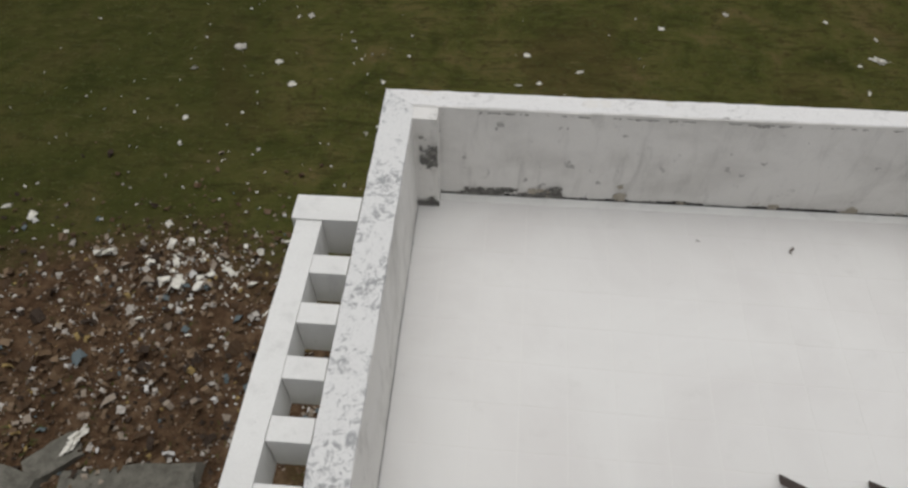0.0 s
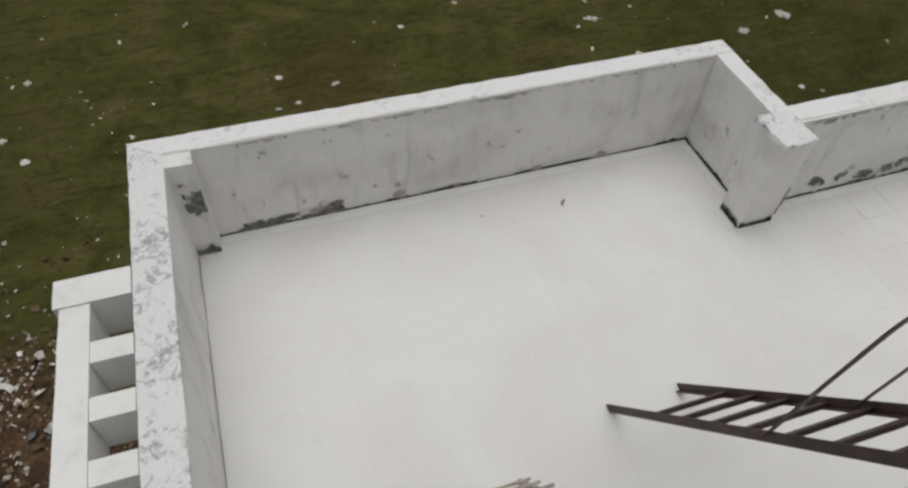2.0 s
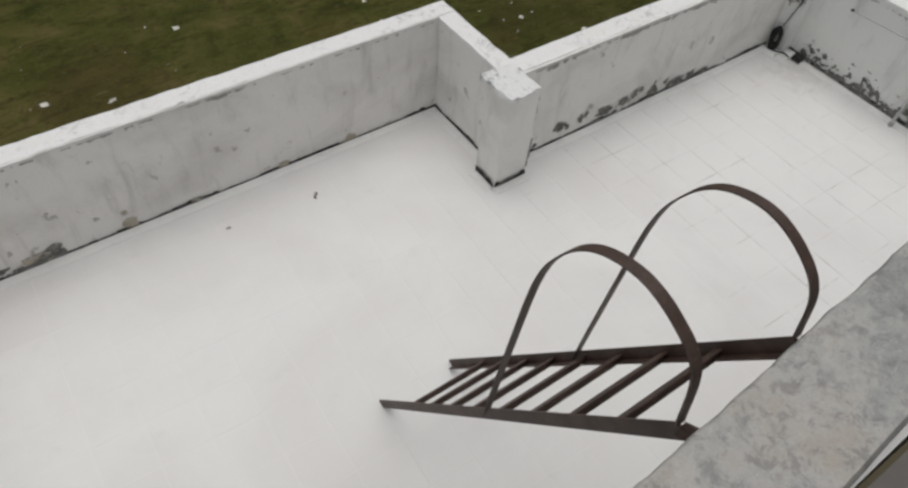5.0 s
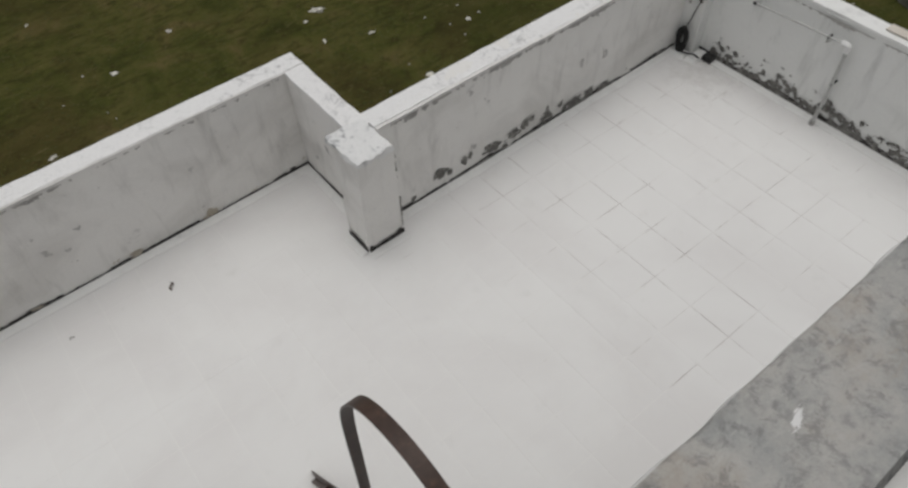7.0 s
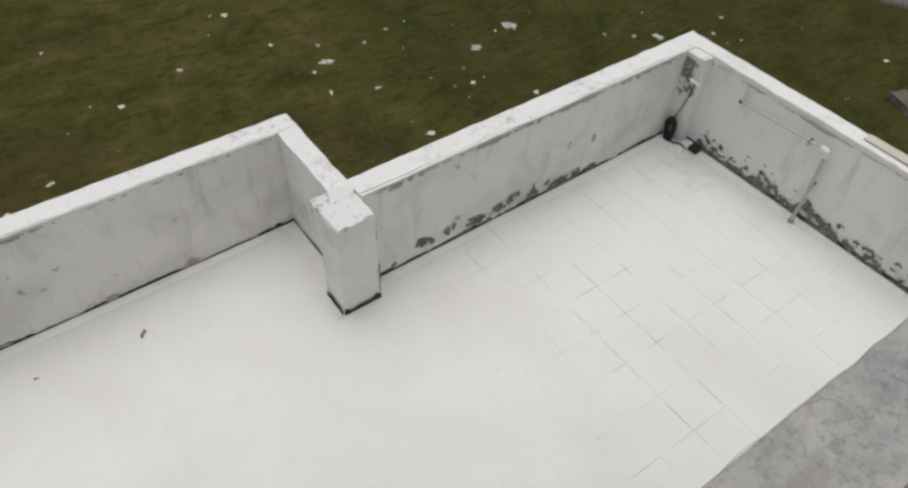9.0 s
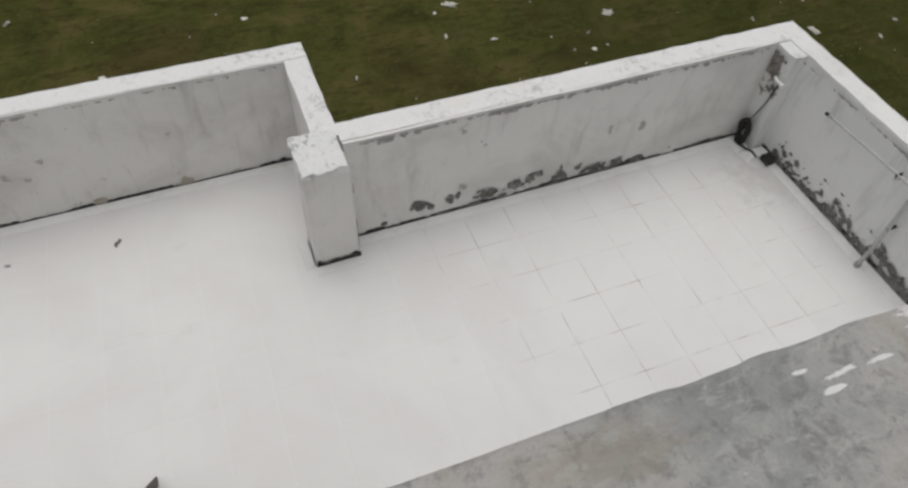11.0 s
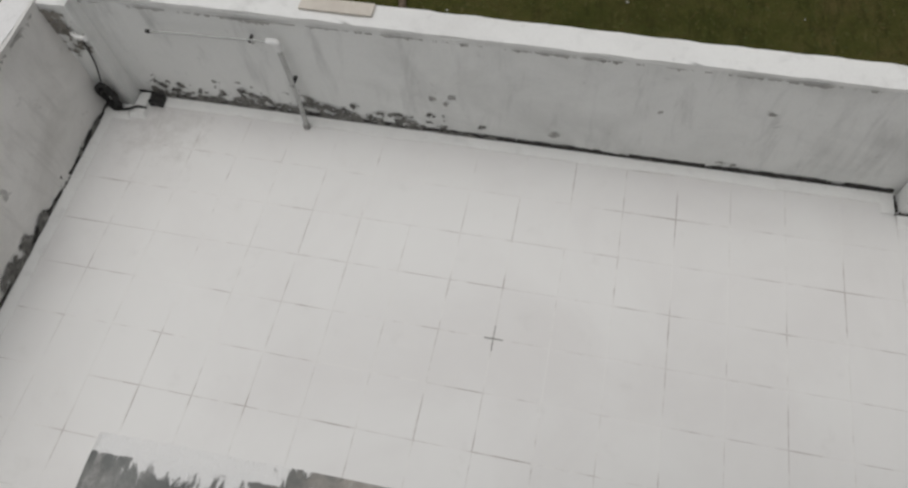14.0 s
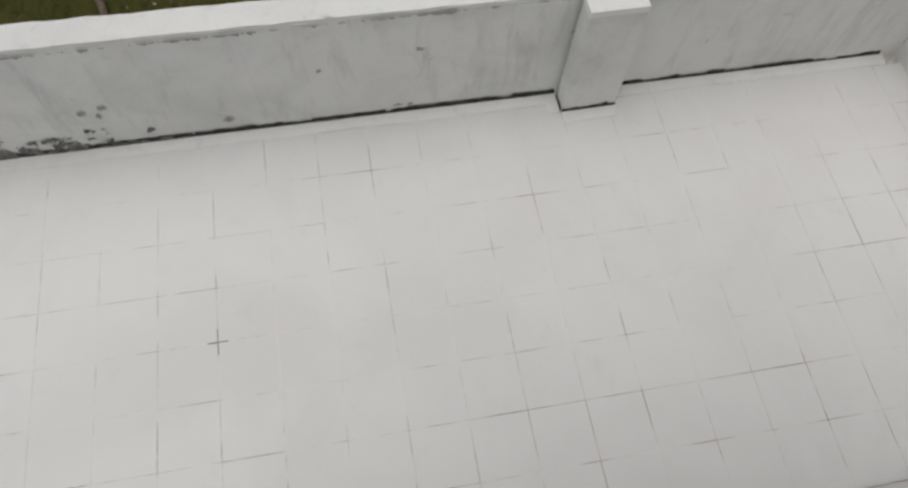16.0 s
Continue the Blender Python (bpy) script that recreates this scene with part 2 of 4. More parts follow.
# limewash lapped over the outer edges from the faces below
depth_n = a.math("SUBTRACT", a.math("SUBTRACT", -2.8759, a.math("MULTIPLY", a.axis(0), 0.0165)), a.axis(1))
north = a.math("SUBTRACT", 1.0, a.math("DIVIDE", depth_n, a.math("ADD", 0.002, a.math("MULTIPLY", a.math("MULTIPLY", a.step(a.axis(0), -3.4, -2.9), a.step(a.axis(0), -2.52, -2.70)), 0.008))))
east = a.math("SUBTRACT", 1.0, a.math("DIVIDE", a.math("SUBTRACT", CAP_EAST, a.axis(0)), 0.005))
bare = a.step(a.math("ADD", spot(a, -2.452, -2.952, 0.018, 0.05, -8), a.math("MULTIPLY", rough_n, 0.7)), 0.1, 0.5)
lapped = a.math("MAXIMUM", north, a.math("SUBTRACT", east, a.math("MULTIPLY", bare, 1.6)))
lapped = a.math("ADD", a.math("MULTIPLY", lapped, 1.25), a.math("MULTIPLY", rough_n, 0.42))
white = a.math("MAXIMUM", a.step(splashed, 0.22, 0.46), a.step(lapped, 0.30, 0.42))
c = a.mix(a.math("MULTIPLY", white, 0.95), c, (0.76, 0.755, 0.745))
M_CEMENT = a.done(c, a.math("ADD", a.math("ADD", n2, a.math("MULTIPLY", n3, 0.3)), a.math("MULTIPLY", white, 0.12)), 0.006, 0.6)
a = Mat("spilt_white_paint", 0.6)
n1 = a.noise(30, 6, 0.7)
M_PAINT = a.done(a.mix(a.step(n1, 0.5, 0.72), (0.74, 0.735, 0.725), (0.52, 0.51, 0.50)), n1, 0.003, 0.5)
a = Mat("brown_silt", 0.95)
n1 = a.noise(24, 7, 0.7)
M_SILT = a.done(a.ramp(n1, [(0.3, (0.16, 0.145, 0.125)), (0.5, (0.25, 0.225, 0.19)), (0.7, (0.34, 0.315, 0.275))]), n1, 0.004, 0.6)
# dark olive-brown, slightly mottled, for the roof's inner faces and the west beam
a = Mat("dark_olive_brown", 0.6)
n1 = a.noise(4, 6, 0.65)
n2 = a.noise(45, 3, 0.6)
M_OLIVE = a.done(a.mix(a.step(n1, 0.3, 0.7), (0.082, 0.068, 0.036), (0.105, 0.088, 0.05)), n2, 0.002, 0.4)
a = Mat("dark_screed", 0.9)
n1 = a.noise(5, 6, 0.65)
M_SCREED = a.done(a.mix(a.step(n1, 0.3, 0.7), (0.075, 0.072, 0.066), (0.12, 0.115, 0.105)), n1, 0.004, 0.5)
a = Mat("pale_screed", 0.9)
n1 = a.noise(5, 6, 0.65)
M_SCREED_PALE = a.done(a.mix(a.step(n1, 0.3, 0.7), (0.24, 0.22, 0.205), (0.31, 0.29, 0.27)), n1, 0.004, 0.5)

a = Mat("brown_painted_steel", 0.5, 0.0)
n1 = a.noise(9, 6, 0.7)
n2 = a.noise(60, 4, 0.6)
c = a.mix(a.step(n1, 0.4, 0.7), (0.052, 0.034, 0.028), (0.085, 0.055, 0.044))
c = a.mix(a.math("MULTIPLY", a.step(n2, 0.55, 0.75), 0.6), c, (0.14, 0.075, 0.05))
M_STEEL = a.done(c, n2, 0.0015, 0.4)
a = Mat("dry_bamboo", 0.7)
n1 = a.noise(20, 5, 0.6, a.scaled(1, 1, 0.25))
M_BAMBOO = a.done(a.ramp(n1, [(0.3, (0.22, 0.185, 0.14)), (0.5, (0.38, 0.34, 0.28)), (0.75, (0.50, 0.46, 0.39))]), n1, 0.003, 0.5)
a = Mat("bamboo_cut_end", 0.8)
M_BAMBOO_END = a.done((0.55, 0.43, 0.30))
a = Mat("grey_pvc", 0.45)
n1 = a.noise(25, 5, 0.65)
M_PVC = a.done(a.mix(a.step(n1, 0.45, 0.7), (0.47, 0.475, 0.46), (0.33, 0.33, 0.315)), n1, 0.001, 0.3)
a = Mat("white_pvc", 0.4)
n1 = a.noise(25, 5, 0.65)
M_PVC_WHITE = a.done(a.mix(a.step(n1, 0.5, 0.75), (0.78, 0.78, 0.77), (0.62, 0.61, 0.59)))
a = Mat("black_rubber", 0.55)
n1 = a.noise(40, 4, 0.6)
M_RUBBER = a.done(a.mix(a.step(n1, 0.4, 0.7), (0.018, 0.018, 0.018), (0.045, 0.043, 0.04)))
a = Mat("beige_tile", 0.5)
n1 = a.noise(12, 5, 0.6)
M_BEIGE = a.done(a.mix(a.step(n1, 0.3, 0.7), (0.55, 0.50, 0.44), (0.62, 0.575, 0.51)))
a = Mat("rust_red_flake", 0.8)
n1 = a.noise(12, 5, 0.6)
M_FLAKE = a.done(a.mix(a.step(n1, 0.3, 0.7), (0.10, 0.085, 0.075), (0.2, 0.17, 0.15)))

# the field below
a = Mat("rough_grass_field", 0.95)
n1 = a.noise(0.33, 6, 0.65, a.scaled(1, 0.55, 1), 0.8)
n2 = a.noise(0.7, 6, 0.65, a.scaled(1, 1, 1, (3, 8, 0)), 0.5)
n3 = a.noise(3.5, 6, 0.7)
n4 = a.noise(28, 4, 0.7)
c = a.ramp(n2, [(0.30, (0.034, 0.040, 0.012)), (0.45, (0.066, 0.070, 0.020)), (0.56, (0.090, 0.085, 0.028)), (0.70, (0.125, 0.098, 0.042))])
blade = a.noise(2.2, 6, 0.7, a.scaled(0.45, 1.6, 1, (1, 5, 0)), 1.2)
c = a.mix(a.math("MULTIPLY", a.step(blade, 0.48, 0.66), 0.65), c, (0.028, 0.029, 0.010))
c = a.mix(a.math("MULTIPLY", a.step(n1, 0.50, 0.66), 0.5), c, (0.066, 0.048, 0.021))
c = a.mix(a.math("MULTIPLY", a.step(n3, 0.52, 0.66), 0.6), c, (0.040, 0.033, 0.014))
c = a.mix(a.math("MULTIPLY", a.step(n4, 0.48, 0.70), 0.35), c, (0.02, 0.022, 0.009))
px, py = a.axis(0), a.axis(1)
dx, dy = a.math("ADD", px, 13.2), a.math("MULTIPLY", a.math("ADD", py, -1.6), 1.15)
far = a.math("SQRT", a.math("ADD", a.math("MULTIPLY", dx, dx), a.math("MULTIPLY", dy, dy)), 0)
far = a.math("ADD", far, a.math("MULTIPLY", n2, 3.0))
damp = a.math("ADD", a.math("ADD", a.step(px, 1.5, 7.0), a.step(px, -10.0, -15.0)), a.math("MULTIPLY", a.math("SUBTRACT", n2, 0.5), 1.6))
c = a.mix(a.math("MULTIPLY", a.step(damp, 0.25, 0.9), 0.42), c, (0.034, 0.039, 0.012))
dry = a.noise(5.5, 7, 0.75, a.scaled(0.5, 1.3, 1, (11, 3, 0)), 1.4)
c = a.mix(a.math("MULTIPLY", a.step(dry, 0.56, 0.70), 0.6), c, (0.15, 0.125, 0.062))
soil = a.ramp(n3, [(0.3, (0.038, 0.024, 0.015)), (0.5, (0.085, 0.052, 0.031)), (0.62, (0.13, 0.085, 0.052)), (0.75, (0.18, 0.135, 0.09))])
c = a.mix(a.step(far, 6.8, 4.8), c, soil)
a.b.inputs["Specular IOR Level"].default_value = 0.0
clump = a.noise(1.7, 5, 0.65, a.scaled(1, 1, 1, (6, 2, 0)), 0.6)
M_FIELD = a.done(c, a.math("ADD", a.math("ADD", a.math("MULTIPLY", n3, 0.4), a.math("MULTIPLY", n4, 0.12)), clump), 0.16, 0.7)


def make_island(name, stops, rough=0.8):
    a = Mat(name, rough)
    a.b.inputs["Specular IOR Level"].default_value = 0.05
    f = a.geo.outputs["Random Per Island"]
    n = a.noise(20, 4, 0.6)
    return a.done(a.mix(a.math("MULTIPLY", a.step(n, 0.45, 0.7), 0.3), a.ramp(f, stops, True), (0.12, 0.10, 0.08)), n, 0.01, 0.4)


M_GRASS = make_island("grass_blades", [(0.0, (0.044, 0.056, 0.015)), (0.3, (0.064, 0.073, 0.020)), (0.55, (0.082, 0.086, 0.027)), (0.75, (0.078, 0.070, 0.022)), (0.9, (0.09, 0.066, 0.025))])
M_DUMP = make_island("mixed_rubbish", [(0.0, (0.075, 0.047, 0.028)), (0.3, (0.13, 0.085, 0.05)), (0.5, (0.20, 0.14, 0.09)), (0.62, (0.045, 0.032, 0.024)), (0.72, (0.30, 0.25, 0.20)), (0.86, (0.46, 0.43, 0.39)), (0.92, (0.12, 0.15, 0.16)), (0.94, (0.30, 0.22, 0.09)), (0.97, (0.60, 0.59, 0.57))], 0.6)
a = Mat("dirty_white_plastic", 0.55)
n1 = a.noise(14, 5, 0.65)
M_LITTER = a.done(a.mix(a.step(n1, 0.45, 0.75), (0.72, 0.70, 0.63), (0.42, 0.40, 0.34)), n1, 0.01, 0.5)
a = Mat("dull_plastic", 0.55)
n1 = a.noise(14, 5, 0.65)
M_LITTER_DULL = a.done(a.mix(a.step(n1, 0.4, 0.7), (0.50, 0.48, 0.43), (0.30, 0.28, 0.24)), n1, 0.01, 0.5)
a = Mat("weathered_timber", 0.85)
n1 = a.noise(8, 6, 0.7)
M_TIMBER = a.done(a.mix(a.step(n1, 0.3, 0.7), (0.09, 0.065, 0.045), (0.18, 0.14, 0.105)), n1, 0.01, 0.6)
a = Mat("broken_concrete", 0.9)
n1 = a.noise(6, 6, 0.7)
M_RUBBLE = a.done(a.mix(a.step(n1, 0.3, 0.7), (0.09, 0.085, 0.07), (0.17, 0.16, 0.135)), n1, 0.02, 0.6)


# ---- builders ----
def mesh_of(name, bm, material, smooth=False):
    me = bpy.data.meshes.new(name)
    bm.normal_update()
    bm.to_mesh(me)
    bm.free()
    me.materials.append(material)
    if smooth:
        me.polygons.foreach_set("use_smooth", [True] * len(me.polygons))
        me.set_sharp_from_angle(angle=radians(38))
    return me


def part(name, bm, material, parent=None, label="", smooth=False):
    """One mesh object, under a thing or under a part when a parent is given."""
    ob = new(name, mesh_of(name, bm, material, smooth))
    ob.parent = parent
    if label:
        tagged(ob, label)
    return ob


def thing(name, place, label, category, group="", kind="", turn=0.0):
    ob = new(name)
    ob.matrix_world = pose(*place, 0, 0, turn)
    ob.empty_display_size = 0.1
    return tagged(ob, label, category, group, kind)


def wob(p, amp, scale):
    return noise.noise_vector(Vector(p) * scale) * amp


def block(bm, base, top, step=0.0, amp=0.0, scale=6.0, m=None):
    """A solid on four plan corners (counter-clockwise): base at z base[1], top at z top[1] (one height, or one for each corner), its faces cut into a grid and made uneven."""
    lo = [Vector((x, y, z)) for (x, y), z in zip(base[0], base[1] if isinstance(base[1], tuple) else (base[1],) * 4)]
    hi = [Vector((x, y, z)) for (x, y), z in zip(top[0], top[1] if isinstance(top[1], tuple) else (top[1],) * 4)]
    faces = [(lo[3], lo[2], lo[1], lo[0]), (hi[0], hi[1], hi[2], hi[3])]
    faces += [(lo[i], lo[(i + 1) % 4], hi[(i + 1) % 4], hi[i]) for i in range(4)]
    made = []
    for a0, b0, c0, d0 in faces:
        nu = max(1, round(max((b0 - a0).length, (c0 - d0).length) / step)) if step else 1
        nv = max(1, round(max((d0 - a0).length, (c0 - b0).length) / step)) if step else 1
        grid = []
        for j in range(nv + 1):
            v = j / nv
            row = []
            for i in range(nu + 1):
                u = i / nu
                p = (a0 * (1 - u) + b0 * u) * (1 - v) + (d0 * (1 - u) + c0 * u) * v
                if amp:
                    p = p + wob(p, amp, scale) + wob(p, amp * 0.4, scale * 4)
                if m:
                    p = m @ p
                row.append(bm.verts.new(p))
            grid.append(row)
        made += [v for row in grid for v in row]
        for j in range(nv):
            for i in range(nu):
                bm.faces.new((grid[j][i], grid[j][i + 1], grid[j + 1][i + 1], grid[j + 1][i]))
    bmesh.ops.remove_doubles(bm, verts=made, dist=1e-4)
    return bm


def rect(x0, x1, y0, y1):
    return [(x0, y0), (x1, y0), (x1, y1), (x0, y1)]


def box(x0, x1, y0, y1, z0, z1, step=0.0, amp=0.0, scale=6.0, chamfer=0.0):
    bm = bmesh.new()
    block(bm, (rect(x0, x1, y0, y1), z0), (rect(x0, x1, y0, y1), z1), step, amp, scale)
    if chamfer:
        bmesh.ops.bevel(bm, geom=list(bm.edges), offset=chamfer, segments=2, affect="EDGES", profile=0.6)
    return bm


def tube(bm, points, radius, sides=10, knots=0.0):
    """A round bar along points; knots swells it at intervals, as bamboo does."""
    rings = []
    for i, p in enumerate(points):
        p = Vector(p)
        d = (Vector(points[min(i + 1, len(points) - 1)]) - Vector(points[max(i - 1, 0)])).normalized()
        side = d.cross(Vector((0.31, 0.2, 0.93))).normalized()
        up = side.cross(d)
        r = radius * (1 + (knots if i % 4 == 0 else 0))
        rings.append([bm.verts.new(p + (side * math.cos(t) + up * math.sin(t)) * r) for t in (2 * math.pi * k / sides for k in range(sides))])
    for r0, r1 in zip(rings, rings[1:]):
        for k in range(sides):
            bm.faces.new((r0[k], r0[(k + 1) % sides], r1[(k + 1) % sides], r1[k]))
    bm.faces.new(list(reversed(rings[0])))
    bm.faces.new(rings[-1])
    return bm


def spline(points, each=6):
    """A smooth line through points."""
    pts = [Vector(p) for p in points]
    pts = [pts[0] * 2 - pts[1]] + pts + [pts[-1] * 2 - pts[-2]]
    out = []
    for i in range(1, len(pts) - 2):
        p0, p1, p2, p3 = pts[i - 1:i + 3]
        for s in range(each):
            t = s / each
            out.append(0.5 * (2 * p1 + (p2 - p0) * t + (2 * p0 - 5 * p1 + 4 * p2 - p3) * t * t + (3 * p1 - p0 - 3 * p2 + p3) * t ** 3))
    return out + [pts[-2]]


def flat_bar(bm, points, wide, thick, across):
    """A flat steel strip bent along points; across is the direction of its width."""
    across = Vector(across).normalized()
    rings = []
    for i, p in enumerate(points):
        d = (points[min(i + 1, len(points) - 1)] - points[max(i - 1, 0)]).normalized()
        n = d.cross(across).normalized()
        rings.append([bm.verts.new(p + across * (a * wide / 2) + n * (b * thick / 2)) for a, b in ((-1, -1), (1, -1), (1, 1), (-1, 1))])
    for r0, r1 in zip(rings, rings[1:]):
        for k in range(4):
            bm.faces.new((r0[k], r0[(k + 1) % 4], r1[(k + 1) % 4], r1[k]))
    bm.faces.new(list(reversed(rings[0])))
    bm.faces.new(rings[-1])
    return bm


def flake_field(start, end, out, z0, z1, keep, cell=0.012, lift=0.004):
    """Ragged patches on a wall face: of a fine net from start to end and z0 to z1, the cells for which keep(s, z) holds. out: the way that the wall faces."""
    a0, b0, out = Vector((*start, 0)), Vector((*end, 0)), Vector((*out, 0)).normalized()
    run = (b0 - a0).length
    nu, nv = int(run / cell), max(1, int(abs(z1 - z0) / cell))
    bm, at = bmesh.new(), {}

    def vert(i, j):
        if (i, j) not in at:
            s, z = run * i / nu, z0 + (z1 - z0) * j / nv
            p = a0.lerp(b0, i / nu) + out * lift + Vector((0, 0, z))
            w = noise.noise_vector(Vector((s * 37, z * 37, 1.7))) * cell * 0.8
            p += (b0 - a0).normalized() * w.x + (Vector((0, 0, w.y)) if 0 < j else Vector())
            at[i, j] = bm.verts.new(p)
        return at[i, j]

    for i in range(nu):
        for j in range(nv):
            if keep(run * (i + 0.5) / nu, z0 + (z1 - z0) * (j + 0.5) / nv):
                bm.faces.new((vert(i, j), vert(i + 1, j), vert(i + 1, j + 1), vert(i, j + 1)))
    return bm


def fractal(s, z, scale, seed):
    return noise.fractal(Vector((s * scale, z * scale, seed)), 0.9, 2.1, 5)


def foot_line(height, jitter, seed):
    """A dark band along a wall's foot, with an uneven upper edge."""
    return lambda s, z: z < height + jitter * fractal(s, 0, 3.0, seed)


def foot_patches(height, bias, scale, seed):
    """Peeled patches that thin out upwards."""
    return lambda s, z: fractal(s, z * 1.6, scale, seed) > bias + z / height


def blotches(bias, scale, seed):
    return lambda s, z: fractal(s, z, scale, seed) > bias


# ---- the terrace ----
WALL_TOP = 0.872


def x_east(y):
    """The inner face of the east wall, which runs slightly askew."""
    return 0.098 + 0.0155 * y


def x_west(y):
    return -7.413 + (0.87 - y) * 0.006


SOUTH = -7.2


def east_top(y):
    """The height of the east wall, whose top falls a little to the south."""
    return 0.818 + (y - SOUTH) * 0.0069


def parapet(name, label, faces, material=M_WALL, cope=M_COPE, sink=-0.02, top=WALL_TOP, setback=0.0):
    """A low wall on four plan corners (counter-clockwise), with its rendered top."""
    root = tagged(thing(name, (0, 0, 0), label, "parapet wall", kind="structure"))
    plan = faces
    tops = top if isinstance(top, tuple) else (top,) * 4
    part("render", block(bmesh.new(), (plan, sink), (plan, tuple(z - (0.004 if setback else 0.02) for z in tops)), 0.07, 0.006, 3.0), material, root, smooth=True)
    c = sum((Vector((*p, 0)) for p in plan), Vector()) / 4
    wide = [tuple((Vector((*p, 0)) + (Vector((*p, 0)) - c).normalized() * 0.006)[:2]) for p in plan]
    wide = [(x, y + setback) if i < 2 else (x, y) for i, (x, y) in enumerate(wide)]
    part("coping", block(bmesh.new(), (wide, tuple(z - 0.021 for z in tops)), (wide, tops), 0.05, 0.006, 7.0), cope, root, "lime-washed wall top, flaking to grey", smooth=True)
    return root


NORTH_IN, NORTH_OUT = 0.875, 1.045
JOG_IN, JOG_OUT = -3.30, -3.15
NE_IN, NE_OUT = 0.0, 0.185
w_north = parapet("wall_north", "white lime-washed low parapet wall with grey stains", [(x_west(0.875), NORTH_IN), (JOG_OUT, NORTH_IN), (JOG_OUT, NORTH_OUT), (x_west(1.0) - 0.215, NORTH_OUT)], setback=0.012)
w_jog = parapet("wall_step_back", "short white parapet wall where the terrace steps back", [(JOG_IN, NE_OUT - 0.1), (JOG_OUT, NE_OUT - 0.1), (JOG_OUT, NORTH_IN - 0.002), (JOG_IN, NORTH_IN - 0.002)])
w_ne = parapet("wall_northeast", "white parapet wall with dark peeling mould along its foot", [(JOG_OUT + 0.003, NE_IN), (x_east(0), NE_IN), (x_east(0) + 0.165, NE_OUT), (JOG_OUT + 0.003, NE_OUT)], setback=0.02)
w_east = parapet("wall_east", "grey-stained white parapet wall with a clean white top", [(x_east(SOUTH), SOUTH), (x_east(SOUTH) + 0.155, SOUTH), (x_east(0) + 0.163, NE_OUT - 0.004), (x_east(0), NE_IN - 0.004)], M_WALL_E, M_CLEAN, top=(east_top(SOUTH), east_top(SOUTH), east_top(NE_OUT), east_top(NE_IN)))
w_west = parapet("wall_west", "white parapet wall with a mottled grey top", [(x_west(SOUTH) - 0.215, SOUTH), (x_west(SOUTH), SOUTH), (x_west(0.87), NORTH_IN - 0.003), (x_west(1.0) - 0.213, NORTH_OUT - 0.004)], M_WALL, M_COPE_W)
w_south = parapet("wall_south", "plain white parapet wall closing the terrace", [(x_west(SOUTH), SOUTH - 0.16), (x_east(SOUTH), SOUTH - 0.16), (x_east(SOUTH), SOUTH - 0.003), (x_west(SOUTH), SOUTH - 0.003)])

# pilasters in the parapets
p1 = thing("pilaster", (0, 0, 0), "square white pilaster with a flaking grey-white top and dark mould at its foot", "pilaster", kind="structure")
part("shaft", block(bmesh.new(), (rect(-3.44, -3.145, -0.155, NE_OUT - 0.103), -0.02), (rect(-3.44, -3.172, -0.20, NE_OUT - 0.103), 0.858), 0.05, 0.006, 5), M_WALL, p1, smooth=True)
part("cap", block(bmesh.new(), (rect(-3.444, -3.17, -0.212, 0.14), 0.85), (rect(-3.44, -3.176, -0.208, 0.135), 0.886), 0.02, 0.014, 16), M_COPE_W, p1, "chipped and flaking mortar cap", smooth=True)
part("mould", flake_field((-3.44, 0.07), (-3.44, -0.158), (-1, 0), 0, 0.14, lambda s, z: z < 0.06 + 0.04 * fractal(s, 0, 9, 4.4), 0.008, 0.012), M_BLACK, p1)
part("mould", flake_field((-3.44, -0.158), (-3.145, -0.158), (0, -1), 0, 0.14, lambda s, z: z < 0.045 + 0.08 * max(0, fractal(s, 0, 9, 8.1)) + 0.10 * max(0, s - 0.17), 0.008, 0.008), M_BLACK, p1)
part("crack", flake_field((-3.163, -0.185), (-3.163, -0.16), (1, -0.4), 0.1, 0.84, lambda s, z: fractal(s * 3, z, 7, 3.3) > 0.05, 0.007, 0.012), M_SCUFF, p1)
p2 = thing("pilaster", (0, 0, 0), "white pilaster standing out of the stained parapet wall", "pilaster", kind="structure")
part("shaft", block(bmesh.new(), (rect(-0.118, 0.0, -5.235, -4.895), -0.02), (rect(-0.125, 0.0, -5.21, -4.895), 0.81), 0.05, 0.005, 5), M_WALL_E, p2, smooth=True)
part("cap", block(bmesh.new(), (rect(-0.13, 0.02, -5.215, -4.89), 0.81), (rect(-0.13, 0.02, -5.21, -4.89), 0.85), 0.03, 0.003, 9), M_CLEAN, p2, "clean white cap", smooth=True)
part("mould", flake_field((-0.118, -4.895), (-0.118, -5.235), (-1, 0), 0, 0.1, lambda s, z: z < 0.03 + 0.06 * max(0, fractal(s, 0, 8, 2.2)), 0.008, 0.007), M_BLACK, p2)
part("mould", flake_field((0.0, -4.895), (-0.118, -4.895), (0, 1), 0, 0.1, lambda s, z: z < 0.04 + 0.02 * fractal(s, 0, 8, 5.2), 0.008, 0.007), M_BLACK, p2)
p3 = thing("pilaster", (0, 0, 0), "small white pilaster in the wall corner with a sooty stain", "pilaster", kind="structure")
